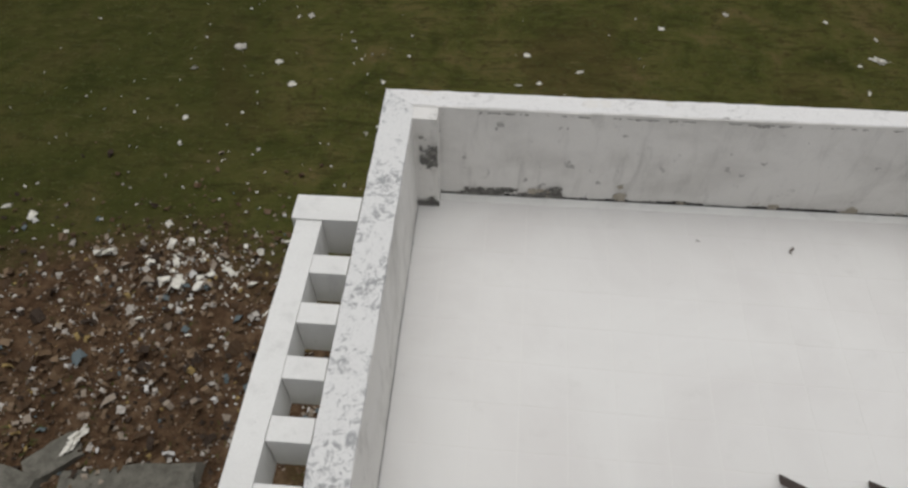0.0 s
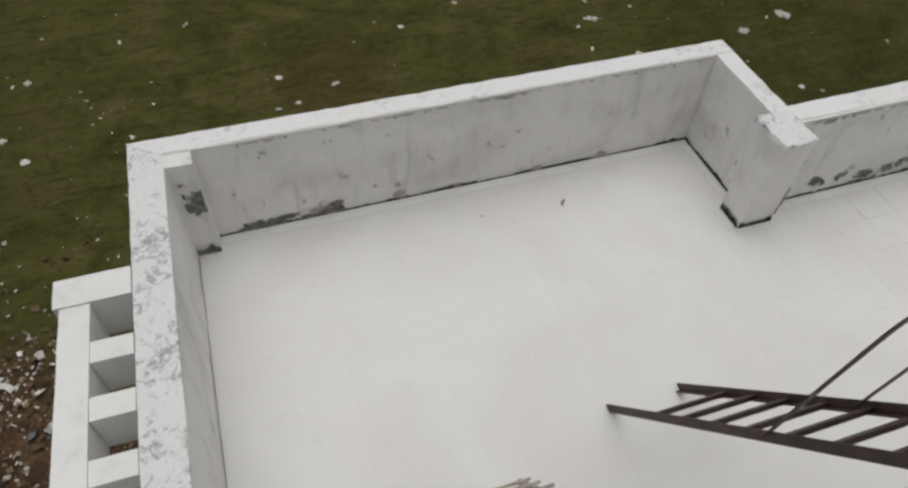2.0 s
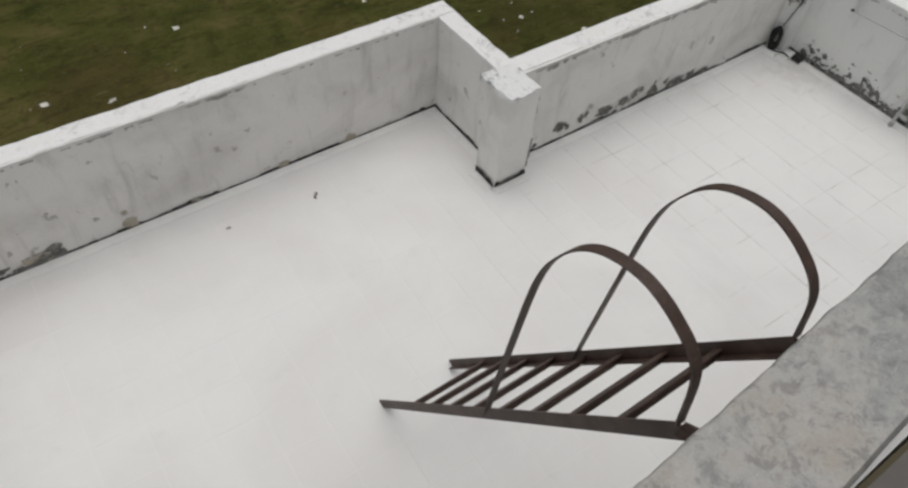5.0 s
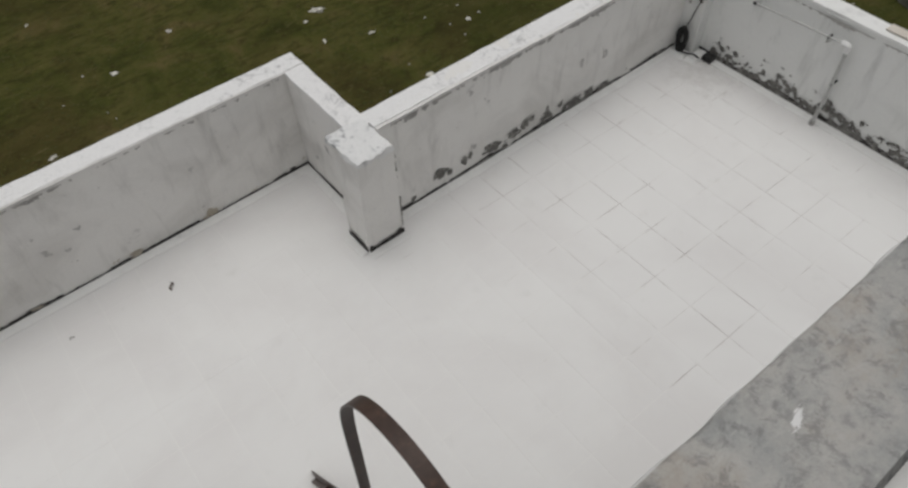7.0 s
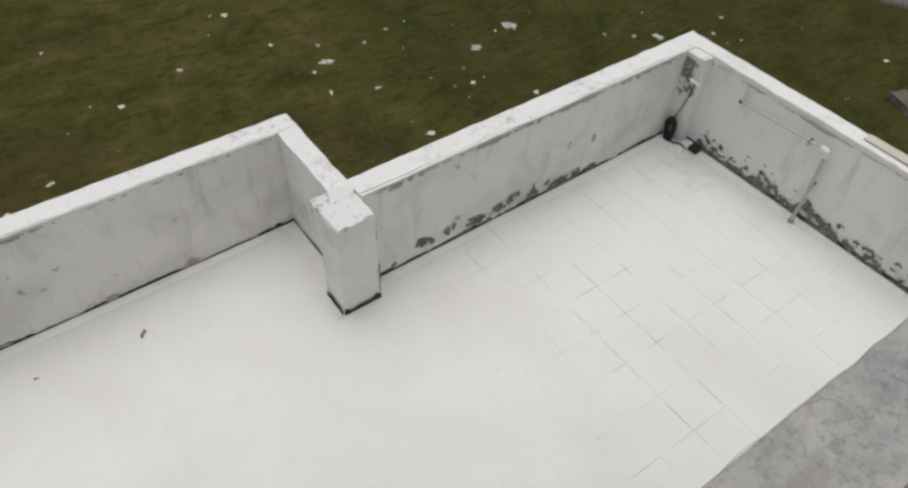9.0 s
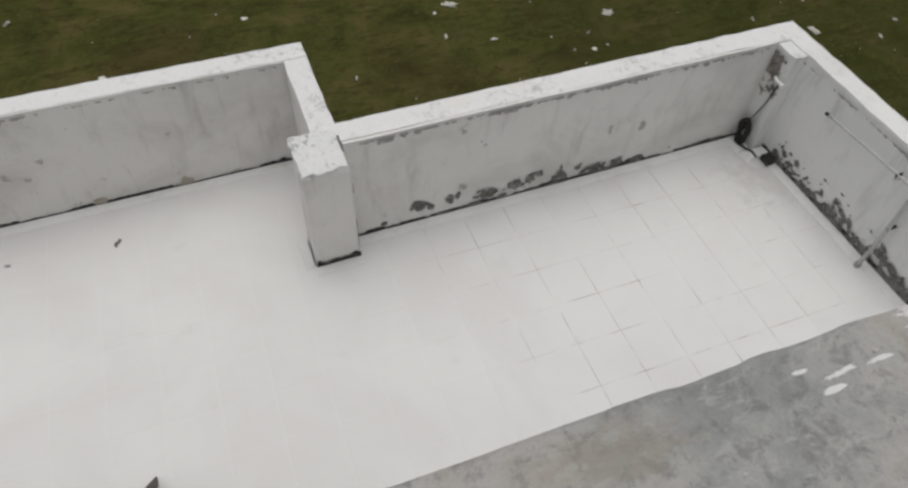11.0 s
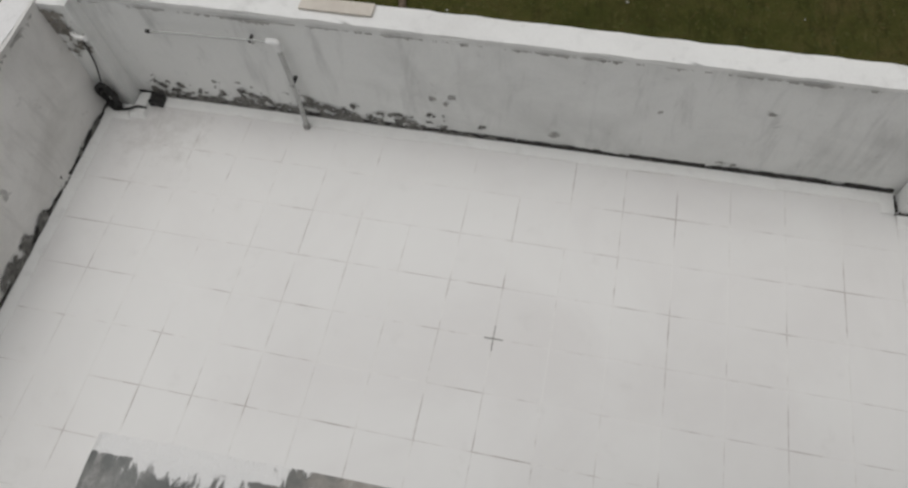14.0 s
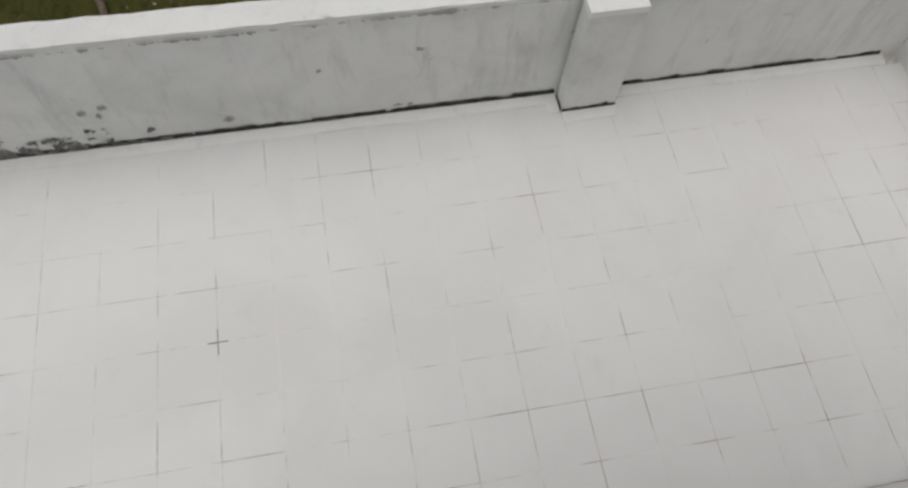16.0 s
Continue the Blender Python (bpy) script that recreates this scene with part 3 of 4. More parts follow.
part("shaft", block(bmesh.new(), (rect(-7.43, -7.243, 0.75, 0.876), -0.02), (rect(-7.42, -7.24, 0.75, 0.876), 0.865), 0.045, 0.005, 6), M_WALL, p3, smooth=True)
part("soot", flake_field((-7.37, 0.745), (-7.243, 0.745), (0, -1), 0.40, 0.72, lambda s, z: fractal(s, z, 9, 6.6) > 0.0 + 9 * ((s - 0.06) ** 2 * 2 + (z - 0.56) ** 2), 0.008, 0.012), M_MOULD, p3)
part("mould", flake_field((-7.42, 0.745), (-7.243, 0.745), (0, -1), 0, 0.2, lambda s, z: z < 0.05 + 0.08 * fractal(s, 0, 8, 1.2), 0.008, 0.008), M_MOULD, p3)
p4 = thing("pilaster", (0, 0, 0), "white pilaster in the wall corner with a dark damp stain", "pilaster", kind="structure")
part("shaft", block(bmesh.new(), (rect(-0.005, 0.12, -0.182, 0.003), -0.02), (rect(-0.008, 0.12, -0.182, 0.003), 0.858), 0.045, 0.005, 6), M_WALL_E, p4, smooth=True)
part("soot", flake_field((-0.008, -0.005), (-0.008, -0.19), (-1, 0), 0.42, 0.82, lambda s, z: 0.6 * fractal(s, z, 8, 2.6) + 0.5 * fractal(s, z, 30, 3.6) > -0.1 + 12 * ((s - 0.05) ** 2 * 1.6 + (z - 0.64) ** 2), 0.006, 0.009), M_SOOT, p4)

# mould, peeling and stains on the wall faces
part("mould_line", flake_field((-7.24, NORTH_IN), (JOG_IN, NORTH_IN), (0, -1), 0, 0.08, foot_line(0.034, 0.02, 1.0)), M_BLACK, w_north)
part("peeling", flake_field((-7.24, NORTH_IN), (-6.3, NORTH_IN), (0, -1), 0, 0.22, foot_patches(0.20, -0.08, 5.0, 2.0), lift=0.007), M_MOULD, w_north)
part("damp_stain", flake_field((-6.9, NORTH_IN), (JOG_IN, NORTH_IN), (0, -1), 0.02, 0.5, foot_patches(0.34, 0.24, 3.4, 9.0), cell=0.01, lift=0.006), M_DAMP, w_north)
part("scuffs", flake_field((-7.1, NORTH_IN), (JOG_IN, NORTH_IN), (0, -1), 0.1, 0.82, blotches(0.78, 9.0, 5.0), cell=0.009, lift=0.005), M_SMUDGE, w_north)
part("edge_mould", flake_field((-7.1, NORTH_IN), (-3.35, NORTH_IN), (0, -1), 0.85, 0.73, lambda s, z: 0.853 - z < 0.034 * max(-0.2, fractal(s, 0, 2.6, 3.0)) + 0.03 * fractal(s, z, 24.0, 4.0), cell=0.007, lift=0.009), M_SCUFF, w_north)
part("mould_line", flake_field((JOG_IN, NORTH_IN), (JOG_IN, 0.07), (-1, 0), 0, 0.07, foot_line(0.038, 0.014, 4.0)), M_BLACK, w_jog)
part("scuffs", flake_field((JOG_IN, 0.8), (JOG_IN, 0.1), (-1, 0), 0.2, 0.84, blotches(0.72, 10.0, 7.0), cell=0.009, lift=0.005), M_SMUDGE, w_jog)
part("mould_line", flake_field((JOG_OUT, NE_IN), (-0.01, NE_IN), (0, -1), 0, 0.08, foot_line(0.045, 0.018, 6.0)), M_BLACK, w_ne)
part("peeling", flake_field((-2.75, NE_IN), (-0.02, NE_IN), (0, -1), 0.0, 0.2, foot_patches(0.16, 0.08, 6.5, 12.0), cell=0.007, lift=0.007), M_MOULD, w_ne)
part("peeling", flake_field((-1.7, NE_IN), (-0.15, NE_IN), (0, -1), 0.0, 0.14, foot_patches(0.12, 0.02, 11.0, 33.0), cell=0.007, lift=0.0075), M_MOULD, w_ne)
PEELED = [(-2.678, 0.16, 0.07, 0.05), (-2.60, 0.12, 0.03, 0.03), (-2.453, 0.14, 0.035, 0.05), (-2.40, 0.17, 0.02, 0.04), (-2.173, 0.115, 0.09, 0.05), (-1.965, 0.115, 0.075, 0.06), (-1.84, 0.15, 0.04, 0.05), (-1.77, 0.17, 0.03, 0.03),
          (-1.596, 0.085, 0.07, 0.06), (-1.60, 0.14, 0.012, 0.07), (-1.322, 0.075, 0.11, 0.05), (-1.137, 0.08, 0.07, 0.05), (-0.94, 0.06, 0.06, 0.03), (-2.938, 0.07, 0.03, 0.03)]


def in_patch(x, z, patches):
    return any(((x - a) / rx) ** 2 + ((z - b) / rz) ** 2 < 0.8 + 1.1 * fractal(x, z, 26.0, 7.7) for a, b, rx, rz in patches)


part("peeling", flake_field((-3.1, NE_IN), (-0.7, NE_IN), (0, -1), 0.0, 0.28, lambda s, z: in_patch(s - 3.1, z, PEELED), cell=0.007, lift=0.008), M_MOULD, w_ne)
part("scuffs", flake_field((-3.0, NE_IN), (-0.1, NE_IN), (0, -1), 0.15, 0.8, blotches(0.80, 7.2, 15.0), cell=0.009, lift=0.005), M_SMUDGE, w_ne)
part("edge_mould", flake_field((-3.05, NE_IN), (-0.05, NE_IN), (0, -1), 0.85, 0.71, lambda s, z: 0.853 - z < 0.055 * max(-0.1, fractal(s, 0, 2.6, 13.0)) + 0.013 + 0.03 * fractal(s, z, 24.0, 14.0), cell=0.007, lift=0.009), M_SCUFF, w_ne)
E0, E1 = (x_east(-0.19), -0.19), (x_east(-4.885), -4.885)
part("mould_line", flake_field(E0, E1, (-1, 0), 0, 0.08, foot_line(0.05, 0.016, 21.0)), M_BLACK, w_east)
part("peeling", flake_field((x_east(-0.3), -0.3), (x_east(-2.6), -2.6), (-1, 0), 0.0, 0.26, lambda s, z: 0.55 * fractal(s, z * 2.2, 5.0, 22.0) + 0.75 * fractal(s, z, 19.0, 23.0) > -0.36 + z / 0.25 + 0.35 * max(0, s - 1.3), cell=0.0065, lift=0.007), M_MOULD, w_east)
part("peeling", flake_field((x_east(-3.2), -3.2), E1, (-1, 0), 0.0, 0.1, foot_patches(0.07, 0.15, 5.0, 24.0), lift=0.007), M_MOULD, w_east)
part("edge_mould", flake_field(E0, E1, (-1, 0), 0.815, 0.725, lambda s, z: 0.818 - z < 0.024 * max(-0.1, fractal(s, 0, 2.4, 26.0)) + 0.008 + 0.02 * fractal(s, z, 24.0, 27.0), cell=0.007, lift=0.009), M_SCUFF, w_east)
part("mould_line", flake_field((x_east(-5.235), -5.235), (x_east(-7.1), -7.1), (-1, 0), 0, 0.09, foot_line(0.045, 0.02, 28.0)), M_BLACK, w_east)
part("edge_mould", flake_field((x_east(-5.2), -5.2), (x_east(-7.1), -7.1), (-1, 0), 0.815, 0.745, lambda s, z: 0.818 - z < 0.02 * max(0, fractal(s, 0, 2.4, 29.0)) + 0.003, lift=0.009), M_SCUFF, w_east)
part("mould_line", flake_field((x_west(0.73), 0.73), (x_west(-3.0), -3.0), (1, 0), 0, 0.06, foot_line(0.014, 0.006, 31.0)), M_BLACK, w_west)

# mortar fillets along the wall feet
def fillet(p, q, n, parent):
    bm = bmesh.new()
    p, q, n = Vector((*p, 0)), Vector((*q, 0)), Vector((*n, 0)).normalized()
    k = max(2, int((q - p).length / 0.12))
    rows = []
    for i in range(k + 1):
        s = p.lerp(q, i / k)
        w = 0.075 + 0.014 * noise.noise(s * 2.3)
        rows.append([bm.verts.new(s + n * d + Vector((0, 0, z))) for d, z in ((-0.01, -0.01), (-0.01, 0.013), (w * 0.5, 0.011), (w, 0.006), (w + 0.004, -0.004))])
    for r0, r1 in zip(rows, rows[1:]):
        for j in range(4):
            bm.faces.new((r0[j], r0[j + 1], r1[j + 1], r1[j]))
    bmesh.ops.recalc_face_normals(bm, faces=bm.faces)
    return part("fillet", bm, M_CLEAN, parent, "white mortar fillet along the wall foot", smooth=True)


CHIPS = [(2.76, 0.14, 0.024), (2.74, 0.13, 0.02), (3.72, 0.09, 0.016), (3.80, 0.085, 0.014), (2.02, 0.34, 0.026), (2.09, 0.30, 0.022), (2.14, 0.36, 0.018), (3.3, 0.47, 0.018), (1.0, 0.64, 0.02), (3.85, 0.55, 0.02)]
part("chips", flake_field(E0, E1, (-1, 0), 0.03, 0.75, lambda s, z: any((s - a) ** 2 + (z - b) ** 2 * 2 < (r * (1 + 0.9 * fractal(s, z, 40, 1.5))) ** 2 for a, b, r in CHIPS), cell=0.009, lift=0.006), M_SCUFF, w_east)
fillet((-7.24, NORTH_IN), (JOG_IN, NORTH_IN), (0, -1), w_north)
fillet((JOG_IN, NORTH_IN - 0.08), (JOG_IN, 0.09), (-1, 0), w_jog)
fillet((JOG_OUT, NE_IN), (0.0, NE_IN), (0, -1), w_ne)
fillet((x_east(-0.19), -0.19), (x_east(-4.895), -4.895), (-1, 0), w_east)
fillet((x_east(-5.235), -5.235), (x_east(-7.1), -7.1), (-1, 0), w_east)
fillet((-3.44, 0.06), (-3.44, -0.155), (-1, 0), p1)
fillet((-3.455, -0.155), (-3.14, -0.155), (0, -1), p1)
fillet((-0.118, -4.895), (-0.118, -5.235), (-1, 0), p2)
fillet((0.0, -4.895), (-0.118, -4.895), (0, 1), p2)

# ---- the openwork ledge outside the west wall ----
LEDGE_PITCH = 0.332
ledge = thing("openwork_ledge", (0, 0, 0), "white concrete ledge with a row of square openings along the wall", "ledge", kind="structure")
zl0, zl1 = 0.565, 0.852
part("end_block", box(-8.03, x_west(-0.1) - 0.222, -0.19, 0.0, zl0 - 0.03, zl1 + 0.012, 0.06, 0.003, 5), M_CLEAN, ledge, smooth=True)
part("edge_beam", box(-8.0, -7.845, SOUTH + 0.3, -0.192, zl0, zl1, 0.08, 0.003, 5), M_CLEAN, ledge, smooth=True)
for i in range(19):
    yn = -0.447 - LEDGE_PITCH * i
    part("cross_bar", box(-7.843, x_west(yn) - 0.223, yn - 0.132, yn, zl0, zl1, 0.0, 0.0, 5, 0.006), M_CLEAN, ledge)

# ---- the house below the terrace ----
house = thing("house_wall", (0, 0, -6.6), "plain white house wall below the terrace", "house", kind="structure")
house.matrix_world = Matrix.Identity(4)
part("lower_storeys", box(x_west(0) - 0.16, JOG_OUT, SOUTH - 0.15, NORTH_OUT - 0.03, -6.7, -0.06), M_WALL, house)
part("lower_storeys", box(JOG_OUT + 0.002, 0.2, SOUTH - 0.15, NE_OUT - 0.03, -6.7, -0.06), M_WALL, house)

# ---- the upper roof ----
DECK = 2.3
BEAM_TOP = 3.14
upper = thing("stair_room", (0, 0, 0), "white stair room whose flat roof has a rough cement parapet", "stair room", kind="structure")
part("room_wall", box(-7.2, -2.52, SOUTH + 0.05, -2.87, -0.02, 2.12, 0.2, 0.004, 3), M_WALL, upper, smooth=True)
part("deck", box(-7.2, -2.515, SOUTH + 0.05, -2.865, 2.122, DECK, 0.0, 0.0), M_SCREED, upper, "dark grey cement roof deck")
part("deck_patch", box(-5.43, -4.6, -6.2, -2.965, DECK, DECK + 0.006, 0.2, 0.002), M_SCREED_PALE, upper, "paler screed patch on the roof deck")
part("mould_line", flake_field((-2.52, -2.83), (-2.52, -7.1), (1, 0), 0, 0.06, foot_line(0.02, 0.01, 41.0)), M_BLACK, upper)

crown = thing("roof_parapet", (0, 0, 0), "rough weathered grey cement parapet splashed with white paint", "parapet wall", kind="structure")

def strip(x0, x1, d0, d1, z0, z1, step=0.0, amp=0.0):
    """A block along the parapet's line, d0 to d1 behind its outer edge."""
    plan = [(x0, cap_edge(x0) - d1), (x1, cap_edge(x1) - d1), (x1, cap_edge(x1) - d0), (x0, cap_edge(x0) - d0)]
    return block(bmesh.new(), (plan, z0), (plan, z1), step, amp, 4)


part("upstand", strip(-5.79, -2.475, 0.022, 0.115, DECK + 0.002, TOP - 0.06, 0.12, 0.004), M_WALL, crown, smooth=True)
part("upstand", box(-2.61, -2.477, SOUTH + 0.1, -2.952, DECK + 0.002, TOP - 0.06, 0.12, 0.005, 4), M_WALL, crown, smooth=True)
part("inner_face", strip(-5.78, -2.625, 0.1175, 0.1235, DECK + 0.01, TOP - 0.06), M_OLIVE, crown, "olive-brown inner face of the parapet")
part("inner_face", box(-2.6185, -2.6125, SOUTH + 0.2, -2.962, DECK + 0.01, TOP - 0.06, 0.0, 0.0), M_OLIVE, crown, "olive-brown inner face of the parapet")


def rough_cap(stations, place, corner):
    """The hand-trowelled top of the parapet; place(s, u): the plan at station s, u from the outer edge (0) to the inner (1)."""
    bm = bmesh.new()
    cross = ((0.0, -0.06), (0.0, -0.010), (0.015, -0.003), (0.05, 0.0), (0.25, 0.0), (0.5, 0.0), (0.75, 0.0), (0.95, 0.0), (1.0, -0.014), (1.0, -0.06))
    rows = []
    for s, end_drop in stations:
        row = []
        for u, z in cross:
            x, y = place(s, u)
            if u == 1.0 and z == -0.014 and corner(s):
                z = 0.0
            if z > -0.02:
                z = min(z, end_drop) + 0.004 * noise.fractal(Vector((x * 14, y * 14, 3.0)), 0.8, 2.2, 4)
            row.append(bm.verts.new((x, y, TOP + z)))
        rows.append(row)
    for r0, r1 in zip(rows, rows[1:]):
        for j in range(len(cross) - 1):
            bm.faces.new((r0[j], r1[j], r1[j + 1], r0[j + 1]))
    for row in (rows[0], rows[-1]):
        bm.faces.new(row)
    bmesh.ops.recalc_face_normals(bm, faces=bm.faces)
    return bm


def rag(s, seed):
    return 0.0032 * noise.fractal(Vector((s * 14, seed, 0)), 0.8, 2.2, 4)


def on_north(x, u):
    return x, (cap_edge(x) + rag(x, 3.0)) * (1 - u) + (cap_edge(x) - 0.125) * u


def on_east(y, u):
    return CAP_EAST + rag(y, 8.0) * max(0.0, min(1.0, (-2.958 - y) * 20)) * (1 - u) - 0.188 * u, y


steps_n = [(-5.795, -0.012), (-5.788, -0.004)] + [(-5.78 + 0.0119 * i, 0.0) for i in range(281)] + [(CAP_EAST - 0.003, -0.003), (CAP_EAST, -0.010)]
part("cap", rough_cap(steps_n, on_north, lambda x: x > -2.63), M_CEMENT, crown, "rough grey cement wall top splashed with white paint", smooth=True)
steps_e = [(-2.9595 - 0.0119 * i, 0.0) for i in range(340)]
part("cap", rough_cap(steps_e, on_east, lambda y: False), M_CEMENT, crown, "rough grey cement wall top splashed with white paint", smooth=True)


def paint_drop(x, y, rx, ry, seed):
    """A dried drop of thick paint with an uneven border."""
    bm = bmesh.new()
    n = 14
    mid = bm.verts.new((0, 0, 0.0022))
    ring = []
    for k in range(n):
        t = 2 * math.pi * k / n
        r = 0.9 + 0.3 * noise.fractal(Vector((math.cos(t) * 1.6, math.sin(t) * 1.6, seed)), 0.95, 2.1, 4)
        ring.append(bm.verts.new((rx * r * math.cos(t), ry * r * math.sin(t), 0)))
    for k in range(n):
        bm.faces.new((mid, ring[k], ring[(k + 1) % n]))
    bm.transform(Matrix.Translation((x, y, TOP + 0.001 + 0.004 * noise.fractal(Vector((x * 14, y * 14, 3.0)), 0.8, 2.2, 4))))
    return bm


for i, (x, y, r) in enumerate(((-2.655, -2.929, 0.0045), (-2.646, -2.944, 0.006), (-2.625, -2.895, 0.0026))):
    part("paint_drop", paint_drop(x, y, r, r * 0.9, 40 + i), M_PAINT, crown, "dried drop of white paint", smooth=True)
for i in range(26):
    x, y = random.uniform(-3.6, -2.5), random.uniform(-2.945, -2.845)
    part("paint_drop", paint_drop(x, y, random.uniform(0.0007, 0.0022), random.uniform(0.0007, 0.002), 50 + i), M_PAINT, crown, smooth=True)

# dark olive-brown beam that continues the parapet's line westwards
ledge2 = thing("olive_beam", (0, 0, 0), "dark olive-brown wall top beside the roof parapet", "beam", kind="structure")
part("wall_body", box(-7.2, -5.805, -2.905, -2.845, DECK + 0.002, BEAM_TOP - 0.05, 0.15, 0.003), M_OLIVE, ledge2)
part("top", box(-7.2, -5.798, -2.922, -2.8365, BEAM_TOP - 0.048, BEAM_TOP, 0.08, 0.003, 6), M_OLIVE, ledge2, smooth=True)
part("white_edge", box(-7.2, -5.798, -2.836, -2.830, BEAM_TOP - 0.05, BEAM_TOP - 0.002, 0.06, 0.002), M_CLEAN, ledge2, "thin white plaster edge")
for i, (x, y, r) in enumerate(((-5.798, -2.85, 0.011), (-5.85, -2.834, 0.008), (-5.92, -2.834, 0.011), (-5.80, -2.89, 0.009), (-5.812, -2.838, 0.007))):
    bm = bmesh.new()
    bmesh.ops.create_icosphere(bm, subdivisions=3, radius=r)
    for v in bm.verts:
        v.co *= 1 + 0.55 * noise.noise(v.co * 110 + Vector((i, 0, 0)))
        v.co.z *= 0.35
    bm.transform(Matrix.Translation((x, y, BEAM_TOP)))
    part("mortar_lump", bm, M_PAINT, ledge2, "pale lump of mortar", smooth=True)

# ---- steel ladder from the terrace to the upper roof ----
def steel_ladder():
    foot, head = Vector((0, -1.235, 0.0)), Vector((0, -2.683, 2.258))
    up = (head - foot).normalized()
    root = thing("steel_ladder", (-4.82, -1.235, 0), "rust-brown painted steel ladder with arched handrails leaning on the wall", "ladder")
    left, right = (-5.08 + 4.82, -5.0 + 4.82), (-4.575 + 4.82, -4.545 + 4.82)
    off = Vector((0, 1.235, 0))
    inv = Vector((0, up.z, -up.y))
    for (x0, x1), drop in ((left, 0.03), (right, -0.012)):
        base, end = foot + off + Vector((x0, 0, 0)), head + off + Vector((x1, 0, 0))
        side = Vector((0.016 if x0 < 0 else -0.016, 0, 0))
        bm = bmesh.new()
        flat_bar(bm, [base, end], 0.006, 0.05, (1, 0, 0))
        flat_bar(bm, [base + side - inv * 0.024, end + side - inv * 0.024], 0.036, 0.006, (1, 0, 0))
        part("stile", bm, M_STEEL, root)
        bm = bmesh.new()
        flat_bar(bm, [end + Vector((0, 0.01, -0.012)), end + Vector((0.012, -0.07, 0.018)), end + Vector((0.03, -0.15, 0.03))], 0.03, 0.02, (0.3, 0, 1))
        flat_bar(bm, [end + Vector((0, 0.01, 0.02)), end + Vector((0.02, -0.06, 0.045)), end + Vector((0.05, -0.15, 0.05))], 0.018, 0.008, (0.3, 0, 1))
        part("wall_hook", bm, M_STEEL, root, "bent and split bar end fixed in the wall")
        arch = [(-2.045, 1.25), (-2.098, 1.86), (-2.138, 2.25), (-2.20, 2.43), (-2.29, 2.54), (-2.42, 2.582), (-2.54, 2.545), (-2.63, 2.455), (-2.665, 2.27)]
        xs = x0 + (x1 - x0) * 0.62
        line = spline([Vector((xs + (x1 - xs) * i / 8, y + 1.235, z + (drop if 0 < i < 8 else 0.0))) for i, (y, z) in enumerate(arch)], 7)
        part("handrail_arch", flat_bar(bmesh.new(), line, 0.034, 0.006, (1, 0, 0.0)), M_STEEL, root, "flat steel bar bent into an arch")
        bm = bmesh.new()
        bmesh.ops.create_icosphere(bm, subdivisions=1, radius=0.011)
        bm.transform(Matrix.Translation(line[0]))
        part("weld", bm, M_STEEL, root)
    for i in range(8):
        k = (0.44 + 0.222 * i) / 2.215 * 0.985
        c = foot.lerp(head, k) + off
        a0, b0 = c + Vector((left[0] + (left[1] - left[0]) * k + 0.003, 0, 0)), c + Vector((right[0] + (right[1] - right[0]) * k - 0.003, 0, 0))
        bm = bmesh.new()
        flat_bar(bm, [a0, b0], 0.034, 0.006, up)
        flat_bar(bm, [a0 - inv * 0.015 - up * 0.015, b0 - inv * 0.015 - up * 0.015], 0.006, 0.03, up)
        part("rung", bm, M_STEEL, root)
    return root


steel_ladder()


# ---- bamboo ladder against the upper wall ----
def bamboo_ladder():
    root = thing("bamboo_ladder", (-5.78, -1.64, 0), "pale dry bamboo ladder with rungs sticking out past its poles", "ladder")
    right = (Vector((0.0, 0.13, 0.0)), Vector((-0.46, -1.235, 3.27)))
    left = (Vector((-0.34, 0.13, 0.0)), Vector((-0.79, -1.235, 3.27)))
    for foot, head in (right, left):
        pts = [foot.lerp(head, i / 28) + noise.noise_vector(Vector((i * 0.3, foot.x, 2))) * (0.006 if i < 28 else 0) for i in range(29)]
        pole = part("pole", tube(bmesh.new(), pts, 0.0165, 10, 0.14), M_BAMBOO, root, smooth=True)
        d = (pts[-1] - pts[-2]).normalized()
        part("cut_end", tube(bmesh.new(), [pts[-1] + d * 0.0005, pts[-1] + d * 0.0025], 0.013, 10), M_BAMBOO_END, pole, "cut bamboo end")
    for i in range(10):
        t = 0.075 + 0.097 * i
        a0, b0 = left[0].lerp(left[1], t), right[0].lerp(right[1], t)
        d = (b0 - a0).normalized()
        lift = Vector((0, 0.018, 0.012))
        pts = [a0 - d * 0.06 + lift, a0.lerp(b0, 0.33) + lift, a0.lerp(b0, 0.66) + lift, b0 + d * random.uniform(0.03, 0.055) + lift]
        part("rung", tube(bmesh.new(), pts, 0.009, 8, 0.1), M_BAMBOO, root, smooth=True)
    return root


bamboo_ladder()

# mortar pad in the north-east corner
bm = bmesh.new()
block(bm, (rect(-0.11, 0.09, -0.30, -0.19), -0.01), (rect(-0.08, 0.09, -0.28, -0.19), 0.030), 0.02, 0.008, 14)
block(bm, (rect(-0.13, -0.012, -0.19, -0.01), -0.01), (rect(-0.10, -0.012, -0.17, -0.01), 0.022), 0.02, 0.008, 14)
part("mortar_pad", bm, M_CLEAN, p4, "lumpy mortar round the pilaster's foot", smooth=True)

